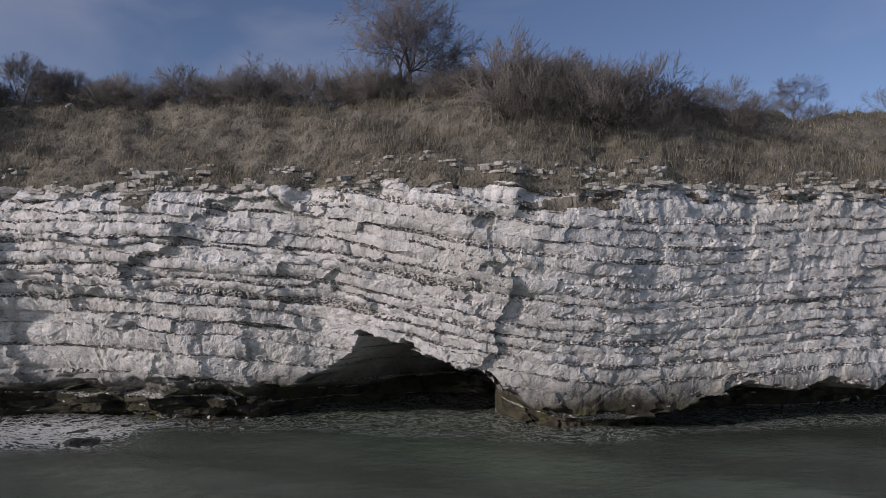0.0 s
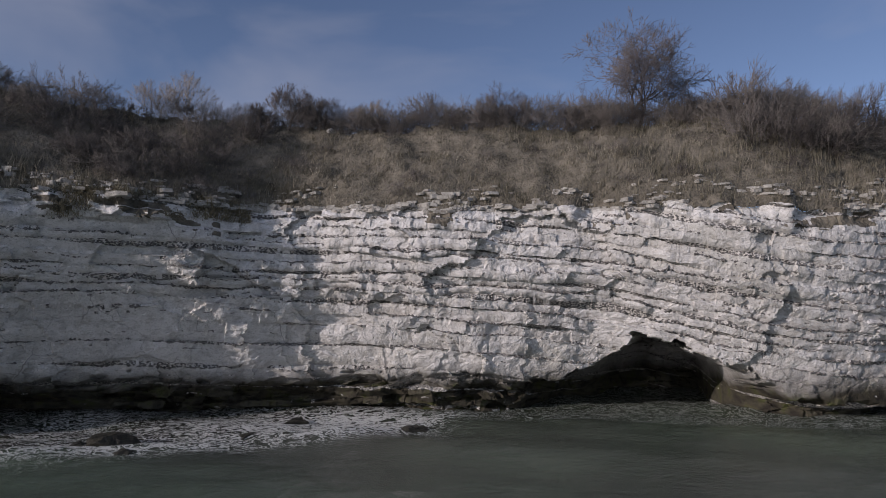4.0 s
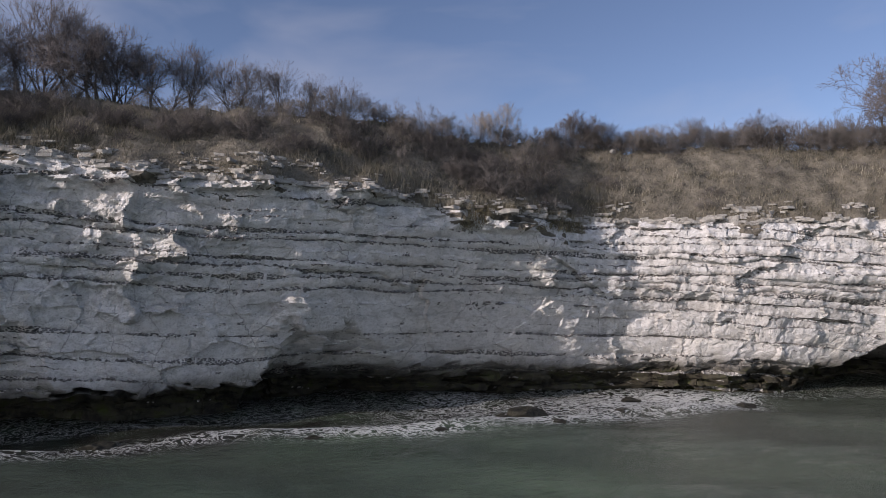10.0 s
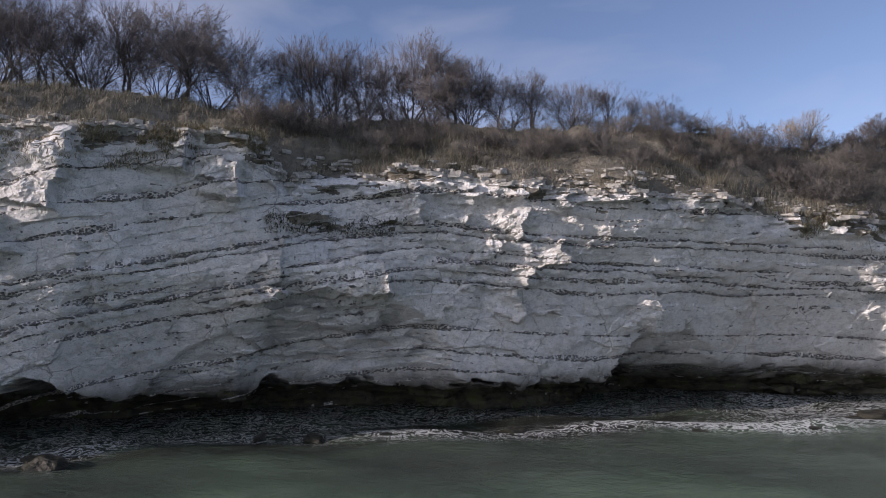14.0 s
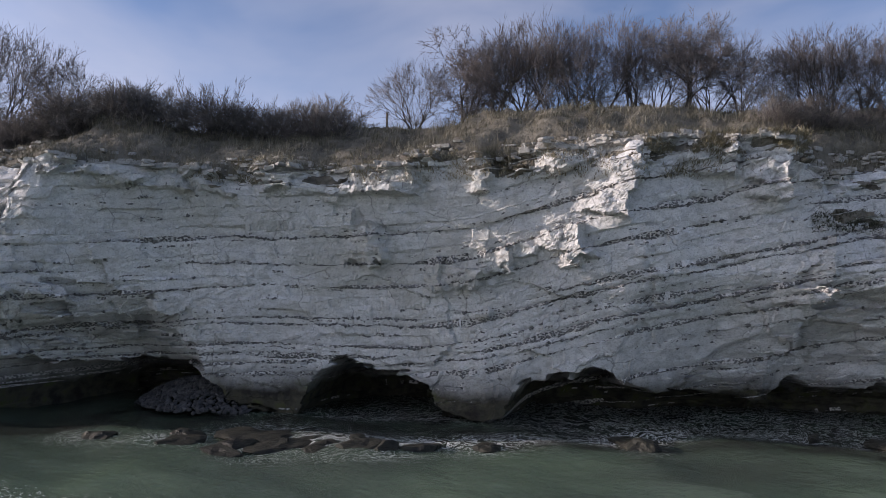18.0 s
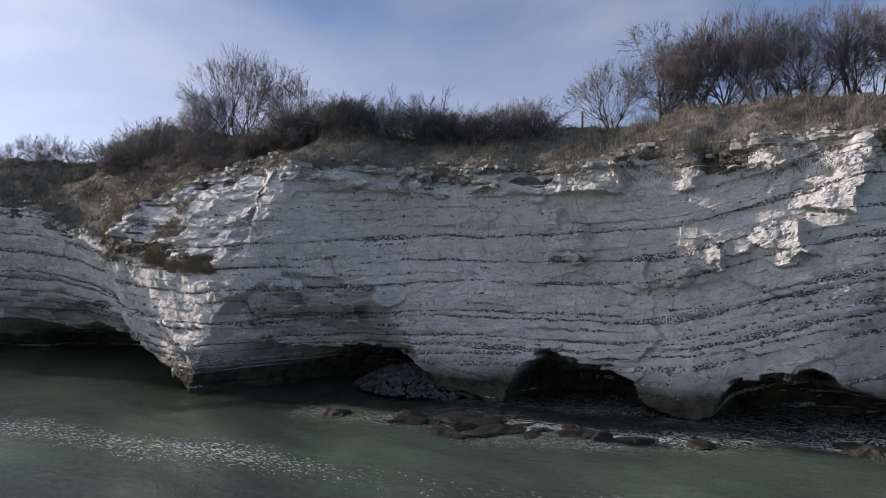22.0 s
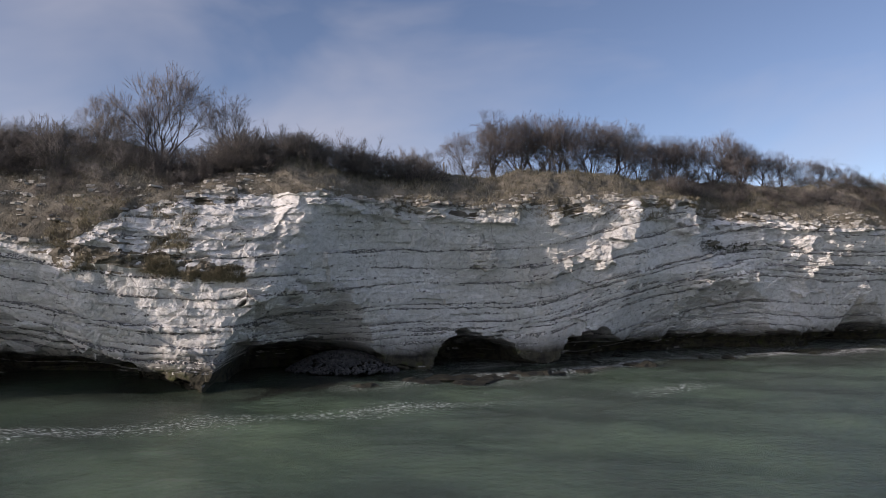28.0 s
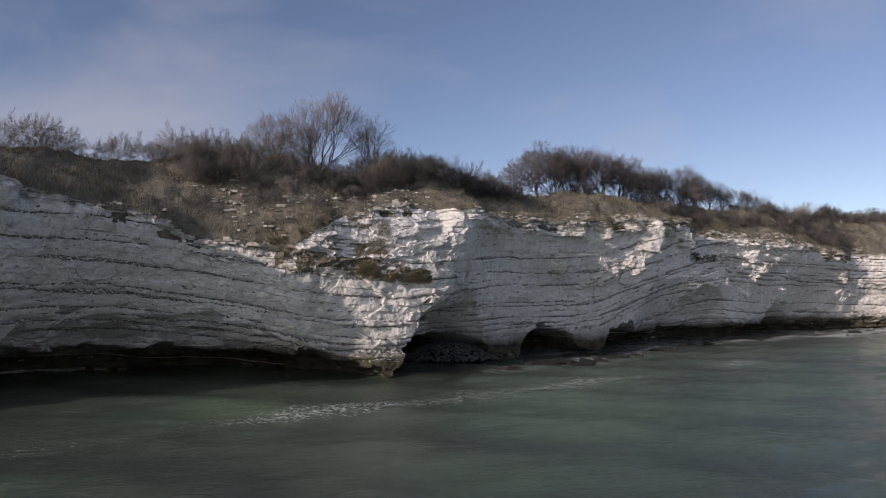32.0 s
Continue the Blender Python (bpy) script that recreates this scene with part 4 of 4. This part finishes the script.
# plan x, way up the slope (1 = its top), kind, height
TREES = ((-2.6, 1.0, "round", 5.9), (21.4, 1.25, "thorn", 2.8), (-9.5, 1.15, "thorn", 2.7), (-20.7, 0.98, "cone", 2.7), (-22.0, 1.0, "cone", 1.6), (-18.9, 1.1, "multi", 2.2), (-25.0, 0.95, "pale", 2.8), (-26.6, 0.9, "pale", 2.2), (-16.4, 1.0, "pale", 1.9),
         (-51.6, 1.15, "multi", 4.0), (-49.3, 1.2, "lean", 3.8), (-47.2, 1.2, "multi", 4.4), (-45.4, 1.15, "round", 3.6), (-43.0, 1.2, "thorn", 2.8), (-41.2, 1.15, "tall", 3.3),
         (-39.4, 1.2, "multi", 2.5), (-37.2, 1.15, "tall", 2.5), (-35.6, 1.25, "tall", 2.3), (-33.9, 1.15, "lean", 2.2), (-48.2, 1.4, "tall", 4.0), (-50.4, 1.45, "multi", 3.6), (-44.2, 1.4, "multi", 2.8),
         (-71.0, 1.2, "multi", 4.0), (-68.6, 1.35, "round", 5.8), (-67.0, 1.2, "tall", 5.2), (-65.4, 1.2, "multi", 5.4), (-64.0, 1.3, "tall", 5.4), (-62.8, 1.2, "lean", 5.0), (-61.2, 1.35, "multi", 5.2),
         (-59.6, 1.3, "tall", 6.0), (-57.6, 1.2, "round", 5.2), (-56.2, 1.3, "multi", 4.8), (-54.6, 1.2, "lean", 3.8), (-66.2, 1.55, "multi", 5.2), (-62.0, 1.6, "tall", 5.2), (-58.6, 1.6, "multi", 5.0),
         (-52.8, 1.3, "tall", 3.8), (-50.6, 1.2, "tall", 4.0), (-46.4, 1.3, "lean", 3.6), (-44.6, 1.25, "multi", 3.2), (-42.2, 1.3, "multi", 2.8), (-38.4, 1.25, "multi", 2.4),
         (-91.6, 1.05, "multi", 6.4), (-86.2, 1.1, "tall", 5.2), (-95.0, 1.05, "multi", 3.0), (-92.6, 1.05, "tall", 3.6))
HEIGHT = {"pale": 2.6, "round": 5.6, "thorn": 2.8, "multi": 5.0, "tall": 5.0, "lean": 4.5, "cone": 2.6}
TREE_LABELS = {"pale": "bushy shrub with pale bare twigs on the slope", "round": "bare grey-brown tree with a dense round crown", "thorn": "low bare hawthorn tree with a flat spreading crown", "multi": "bare tree with several stems on the cliff top",
               "tall": "slender bare tree with upright branches", "lean": "bare tree leaning away from the sea wind", "cone": "small narrow bare tree among bushes"}
rng = np.random.default_rng(5)
for x, q, kind, size in TREES:
    size *= 1.2 if -53 < x < -33 else 1.0
    make_tree(TREE_KINDS[kind], TREE_LABELS[kind], stand(x, q, rng.uniform(0, 6.28) if kind != "lean" else rng.uniform(-0.4, 0.4), size / HEIGHT[kind]))

BUSH_KINDS = [bush_meshes(31, 1.5, 11, 4, 0.5, 0.75), bush_meshes(32, 1.3, 11, 4, 0.6, 1.1), bush_meshes(33, 1.9, 9, 4, 0.42, 0.45), bush_meshes(34, 1.0, 9, 4, 0.55, 0.85)]
BUSH_LABELS = ("bare brown thorn bush on the grassy slope", "low spreading bramble thicket, brown and leafless", "upright bare bush with pale twigs", "small leafless scrub bush in dry grass")
# stretches of thicket: from x, to x, from q, to q, how many, size
THICKETS = ((28, 17, 0.7, 1.2, 9, 0.9), (16, 11, 0.6, 1.2, 16, 1.4), (11, 3, 0.4, 1.2, 32, 1.7), (3, -4, 0.85, 1.4, 14, 1.15), (-4, -12, 1.0, 1.4, 24, 1.35), (-10, -21, 1.05, 1.35, 22, 1.45), (-21, -29, 0.25, 1.1, 30, 1.15), (-22, -27.5, 0.05, 0.4, 14, 0.9), (-26, -35, 0.35, 1.0, 18, 1.1),
            (24, -50, 0.12, 0.7, 30, 0.6), (12, -24, 1.0, 1.25, 110, 1.2), (-28, -54, 0.35, 1.2, 120, 0.72), (-30, -52, 0.95, 1.25, 20, 0.95), (-96, -108, 0.9, 1.3, 14, 1.2), (-35, -52, 0.2, 1.0, 30, 0.8), (-52, -55.5, 0.3, 1.4, 12, 1.3), (-56, -72, 1.1, 1.5, 16, 1.0), (-74, -86, 0.75, 1.2, 90, 1.5), (-84, -101, 0.55, 1.15, 90, 1.2), (-86, -101, 0.1, 0.75, 30, 0.75), (-96, -109, 0.8, 1.2, 26, 1.15), (-110, -117, 1.2, 1.8, 5, 1.0))
def mesh_arrays(me_):
    v_ = np.empty(len(me_.vertices) * 3, np.float32)
    me_.vertices.foreach_get("co", v_)
    f_ = np.empty(len(me_.loops), np.int32)
    me_.loops.foreach_get("vertex_index", f_)
    return v_.reshape(-1, 3), f_


SCRUB = [mesh_arrays(k[1]) for k in BUSH_KINDS]
order = sorted(((x_, q_, k_, s_, a_) for xa, xb, qa, qb, n, size in THICKETS for x_, q_, k_, s_, a_ in
                zip(rng.uniform(xb, xa, n), rng.uniform(qa, qb, n), rng.integers(0, 4, n), size * rng.uniform(0.75, 1.25, n), rng.uniform(0, 6.28, n))), key=lambda e: e[1])
V, Fc, base = [], [], 0
for i, (x, q, k, size, a) in enumerate(order):
    m = stand(x, q, a, size, 0.22 * size)
    if i < 300:
        b = thing("bush", BUSH_LABELS[k], "bush", m, "bushes on the cliff top")
        for nm, me_ in zip(("branchwork", "twigwork"), BUSH_KINDS[k]):
            tagged(child(nm, me_, b), kind="stuff")
    else:
        mm = np.array(m)
        V.append(SCRUB[k][0] @ mm[:3, :3].T + mm[:3, 3])
        Fc.append(SCRUB[k][1] + base)
        base += len(SCRUB[k][0])
tagged(new("scrub", mesh_np("scrub", np.concatenate(V), np.concatenate(Fc).reshape(-1, 3), M_BUSH)), "dense leafless brown scrub behind the cliff edge", "scrub", kind="stuff")

# ---- dry grass: tufts of bent blades over the slope ----
V, Fc = [], []
rng = np.random.default_rng(6)
N = 26000
cx_i = rng.integers(0, land.shape[1] - 1, N)
qq = np.where(rng.uniform(0, 1, N) < 0.85, rng.uniform(0.0, 1.05, N) ** 1.3, rng.uniform(1.0, 3.0, N)).clip(0.002, 3)
jj = np.clip(np.searchsorted(qs, qq), 1, len(qs) - 1)
ff = ((qq - qs[jj - 1]) / (qs[jj] - qs[jj - 1]))[:, None]
P0 = land[jj - 1, cx_i] * (1 - ff) + land[jj, cx_i] * ff
patch = 0.6 + 0.5 * fbm(P0[:, 0] * 0.35, P0[:, 1] * 0.35 + P0[:, 2] * 0.3, 131)
for b in range(8):
    hgt = rng.uniform(0.18, 0.55, N) * np.clip(patch * 1.15, 0.3, 1.5)
    a = rng.uniform(0, 2 * np.pi, N)
    lean_ = rng.uniform(0.1, 0.8, N) * hgt
    wd = rng.uniform(0.008, 0.018, N)
    root = P0 + np.stack([rng.normal(0, 0.09, N), rng.normal(0, 0.09, N), np.full(N, -0.04)], -1)
    side = np.stack([-np.sin(a) * wd, np.cos(a) * wd, 0 * a], -1)
    tip = root + np.stack([np.cos(a) * lean_ + 0.05, np.sin(a) * lean_, hgt], -1)
    V.append(np.stack([root - side, root + side, tip], 1).reshape(-1, 3))
V = np.concatenate(V)
tagged(new("grass", mesh_np("grass", V, np.arange(len(V)).reshape(-1, 3), M_GRASS, shade=False)), "tufts of straw-coloured winter grass on the slope", "grass", kind="stuff")


# ---- stones ----
def stone_mesh(name, seed, size, material, flat=0.6, cuts=2):
    """A broken stone: a rounded block with knocked-off corners."""
    rng_ = np.random.default_rng(seed)
    b = bmesh.new()
    bmesh.ops.create_icosphere(b, subdivisions=cuts, radius=1.0)
    planes = [(n / np.linalg.norm(n), rng_.uniform(0.55, 0.85)) for n in rng_.normal(0, 1, (9, 3))]
    for v in b.verts:
        p = np.array(v.co)
        for n, d in planes:
            k = p @ n - d
            if k > 0:
                p = p - n * k
        p = p * np.array(size) * np.array((1, 1, flat))
        v.co = p
    me_ = bpy.data.meshes.new(name)
    b.to_mesh(me_)
    b.free()
    me_.materials.append(material)
    return me_


def rough_rock(seed, r, h):
    me_ = stone_mesh("boulder", seed, (r, r * 0.7, r), M_BOULDER, h / r, 4)
    for v in me_.vertices:
        v.co += v.co.normalized() * 0.16 * r * noise.fractal(v.co * (1.6 / r) + Vector((seed, 0, 0)), 0.9, 2.1, 4)
    return me_


for i, (x, y, r, h) in enumerate(ROCKS):
    o = tagged(new("boulder", rough_rock(200 + i, r, h * 0.75)), "dark wet boulder with green algae in the surf", "boulder", "boulders in the surf")
    o.matrix_world = pose(x, y, -0.08, 0, 0, i * 67)

# ---- cobbles in the cave, rubble, slabs along the rim, posts ----
def stone_np(rng_, kinds, places, sizes, turns):
    """Many stones in one mesh, from a few shapes."""
    V_, F_, base_ = [], [], 0
    for p, sz_, tn in zip(places, sizes, turns):
        v, f = kinds[int(rng_.integers(0, len(kinds)))]
        c, s_ = math.cos(tn), math.sin(tn)
        w = v * sz_
        w = np.stack([w[:, 0] * c - w[:, 1] * s_, w[:, 0] * s_ + w[:, 1] * c, w[:, 2]], -1) + p
        V_.append(w)
        F_.append(f + base_)
        base_ += len(v)
    return np.concatenate(V_), np.concatenate(F_)


def shape_of(me_):
    me_.calc_loop_triangles()
    v = np.array([q.co[:] for q in me_.vertices])
    return v, np.array([t.vertices[:] for t in me_.loop_triangles])


def block_mesh(name, seed, material, thick=0.3):
    """An angular slab of limestone: a split block with broken corners."""
    rng_ = np.random.default_rng(seed)
    b_ = bmesh.new()
    bmesh.ops.create_cube(b_, size=2.0)
    bmesh.ops.bevel(b_, geom=list(b_.edges), offset=0.16, segments=1, affect="EDGES")
    skew = rng_.normal(0, 0.18, (3, 3))
    for v in b_.verts:
        p = np.array(v.co)
        p = p + skew @ (p * np.array((1, 1, 0.4))) * 0.8 + rng_.normal(0, 0.07, 3)
        v.co = p * np.array((1, 0.75, thick))
    me_ = bpy.data.meshes.new(name)
    b_.to_mesh(me_)
    b_.free()
    me_.materials.append(material)
    return me_


ROUNDED = [shape_of(stone_mesh("cobble_shape", 300 + i, (1, 0.8, 1), M_COBBLE, 0.75, 1)) for i in range(5)]
rng = np.random.default_rng(8)
P_, Z_ = [], []
for _ in range(1500):
    a, r = rng.uniform(0, 6.28), rng.uniform(0, 1) ** 0.6
    x, y = -81.8 + 4.2 * r * math.cos(a), 2.3 + 2.6 * r * math.sin(a)
    P_.append((x, y, 0.1 + 1.7 * (1 - r * r) * (0.75 + 0.08 * (y - 2))))
    Z_.append(np.full(3, rng.uniform(0.08, 0.24)))
v, f = stone_np(rng, ROUNDED, P_, Z_, rng.uniform(0, 6.28, len(P_)))
tagged(new("cobble_beach", mesh_np("cobble_beach", v, f, M_COBBLE, shade=False)), "heap of grey rounded cobbles washed into the cave", "cobbles", kind="stuff")

# rubble on the worn headland and under the grass along the rim
BROKEN = [shape_of(block_mesh("rubble_shape", 320 + i, M_SLAB, 0.45)) for i in range(6)]
P_, Z_ = [], []
for _ in range(4200):
    x, q = rng.uniform(-112, 26), rng.uniform(0, 1) ** 2 * 0.2
    if -100 < x < -84:
        q = rng.uniform(0, 0.6)
    if fbm(np.array([x * 0.45]), np.array([q * 9.0]), 152)[0] < 0.0:
        continue
    P_.append(on_land(x, q) + np.array((0, 0, -0.02)))
    Z_.append(rng.uniform(0.6, 1.4, 3) * (0.04 + 0.2 * rng.uniform() ** 2) * np.array((1.25, 1.1, 0.8)))
v, f = stone_np(rng, BROKEN, P_, Z_, rng.uniform(0, 6.28, len(P_)))
tagged(new("rubble", mesh_np("rubble", v, f, M_SLAB, shade=False)), "loose pale limestone rubble in the grass at the cliff edge", "rubble", kind="stuff")

for x, q in ((-72.5, 1.35), (-116.0, 1.5)):
    post = thing("fence_post", "weathered wooden fence post in the grass", "fence post", stand(x, q, 0.3, 1.0), "fence posts")
    child("post", tubes("post", [(np.array(((0, 0, -0.2), (0.01, 0, 0.5), (0.0, 0.01, 1.1))), 0.07, 0.06)], M_WOOD, 8), post)
white = tagged(new("boulder", stone_mesh("boulder", 401, (0.32, 0.26, 0.32), M_SLAB, 0.8, 2)), "single pale limestone boulder among bushes", "boulder")
white.matrix_world = stand(-18.6, 0.95, 0.4, 1.0)

# thin slabs of hard limestone stacked along the rim: the nearest three hundred, then the rest
SLABS = [block_mesh("slab", 340 + i, M_SLAB, 0.3) for i in range(8)]
FLAT = [shape_of(me_) for me_ in SLABS]
made, i, P_, Z_, T_ = 0, int(np.argmin(np.abs(CX - 20))), [], [], []
while i < len(S) - 30:
    k = rng.uniform(0.11, 0.24)
    if vnoise(S[i:i + 1] * 0.22, S[i:i + 1] * 0, 171)[0] + (0.3 if CX[i] > 0 else 0) > -0.1:
        for lay in range(1 + (rng.uniform() < 0.75) + (rng.uniform() < 0.5) + (rng.uniform() < 0.35)):
            back = -0.02 + 0.10 * lay + rng.normal(0, 0.05)
            at_ = (rim_line[i, 0] - NX[i] * back, rim_line[i, 1] - NY[i] * back, H[i] - 0.02 + 0.09 * lay + rng.normal(0, 0.02))
            turn, sz_ = math.atan2(-NX[i], NY[i]) + rng.normal(0, 0.3), (k * 1.3, k, k * rng.uniform(0.9, 1.4))
            if made < 300:
                o = new("slab", SLABS[int(rng.integers(0, 8))])
                o.parent = cliff
                made += 1
                o.matrix_basis = Matrix.LocRotScale(at_, Euler((rng.normal(0, 0.07), rng.normal(0, 0.07), turn)), sz_)
            else:
                P_.append(at_)
                Z_.append(np.array(sz_))
                T_.append(turn)
    i += int(k * 1.7 / DS)
v, f = stone_np(rng, FLAT, P_, Z_, T_)
tagged(child("loose_slabs", mesh_np("loose_slabs", v, f, M_SLAB, shade=False), cliff, "thin pale limestone slabs along the rim"), kind="stuff")

# grass that clings to ledges of the face, and dark tufts that shade one ledge
def ledge_tufts(name, label, spots, n, size, material):
    V_ = []
    rng_ = np.random.default_rng(len(label))
    for xa, xb, za, zb in spots:
        ii = rng_.integers(int(np.argmin(np.abs(CX - xa))), int(np.argmin(np.abs(CX - xb))), n)
        zz = rng_.uniform(za, zb, n)
        keep = fbm(S[ii] * 0.8, zz * 1.2, 161) > -0.15
        ii, zz = ii[keep], zz[keep]
        oo = np.array([face_offset(S, CX, np.full_like(S, q), H, NT, ND, HO, RG, np.clip((q + 0.8) / (H + 0.8), 0, 1), 8, np.full_like(S, 0.5)) for q in np.linspace(za, zb, 7)])
        o = oo[np.clip(((zz - za) / (zb - za) * 6).astype(int), 0, 6), ii]
        bx_, by_ = worn_back(CX[ii], zz)
        root = np.stack([CX[ii] + NX[ii] * o + bx_, CY[ii] + NY[ii] * o + by_, zz], -1)
        for _ in range(7):
            m = len(ii)
            a, hgt = rng_.uniform(0, 6.28, m), rng_.uniform(0.4, 1.0, m) * size
            r0 = root + rng_.normal(0, 0.07, (m, 3))
            side = np.stack([-np.sin(a) * 0.02, np.cos(a) * 0.02, 0 * a], -1)
            tip = r0 + np.stack([np.cos(a) * hgt * 0.5 + NX[ii] * hgt * 0.5, np.sin(a) * hgt * 0.5 + NY[ii] * hgt * 0.5, hgt * rng_.uniform(-0.2, 0.9, m)], -1)
            V_.append(np.stack([r0 - side, r0 + side, tip], 1).reshape(-1, 3))
    V_ = np.concatenate(V_)
    tagged(new(name, mesh_np(name, V_, np.arange(len(V_)).reshape(-1, 3), material, shade=False)), label, "grass", kind="stuff")


M_STRAW = varied("straw", ((0.05, (0.15, 0.135, 0.09)), (0.5, (0.30, 0.265, 0.185)), (0.95, (0.48, 0.43, 0.31))), "island")
ledge_tufts("ledge_grass", "brown grass on the worn ledge of the chalk headland", ((-84.7, -88, 6.5, 7.3), (-86, -90, 6.8, 7.9), (-88, -94.5, 7.0, 8.7), (-88, -96.5, 8.4, 11.4)), 2400, 0.3, M_STRAW)
# tufts whose dark colour stands in for overhang shade and soil on this ledge
M_LEDGE_SHADE = simple("ledge_shade_and_soil", (0.035, 0.036, 0.024), (0.10, 0.10, 0.06), 3.0)
ledge_tufts("ledge_shade_tufts", "dark green plants hanging from a ledge in the chalk", ((-48.6, -54.0, 8.9, 9.7),), 480, 0.20, M_LEDGE_SHADE)
ledge_tufts("rim_grass", "tongues of dry grass hanging over the cliff edge", ((-56, -79, 11.1, 12.5), (-54, -60, 12.2, 13.2), (-22, -30, 9.4, 10.6)), 1500, 0.32, M_STRAW)

# dead branches lying on the cliff top
rng = np.random.default_rng(12)
for x, q, turn in ((-31.5, 1.06, 0.3), (-33.0, 1.08, 2.6)):
    br = thing("fallen_branch", "pale dead branch lying on the cliff top", "branch", stand(x, q, turn, 0.7, 0.05), "fallen branches")
    p_, d_ = limb(rng, (-1.1, 0, 0.25), (1, 0, 0.12), 2.6, 5, 0.08, 0.01)
    child("stem", tubes("stem", [(p_, 0.07, 0.03)], M_WOOD, 6), br)
    for j_ in range(5):
        q_, _ = limb(rng, p_[1 + j_ % 5], side_dir(rng, d_, 0.7), 0.8, 3, 0.15, 0.1)
        child("side_branch", tubes("side_branch", [(q_, 0.03, 0.01)], M_WOOD, 4), br)
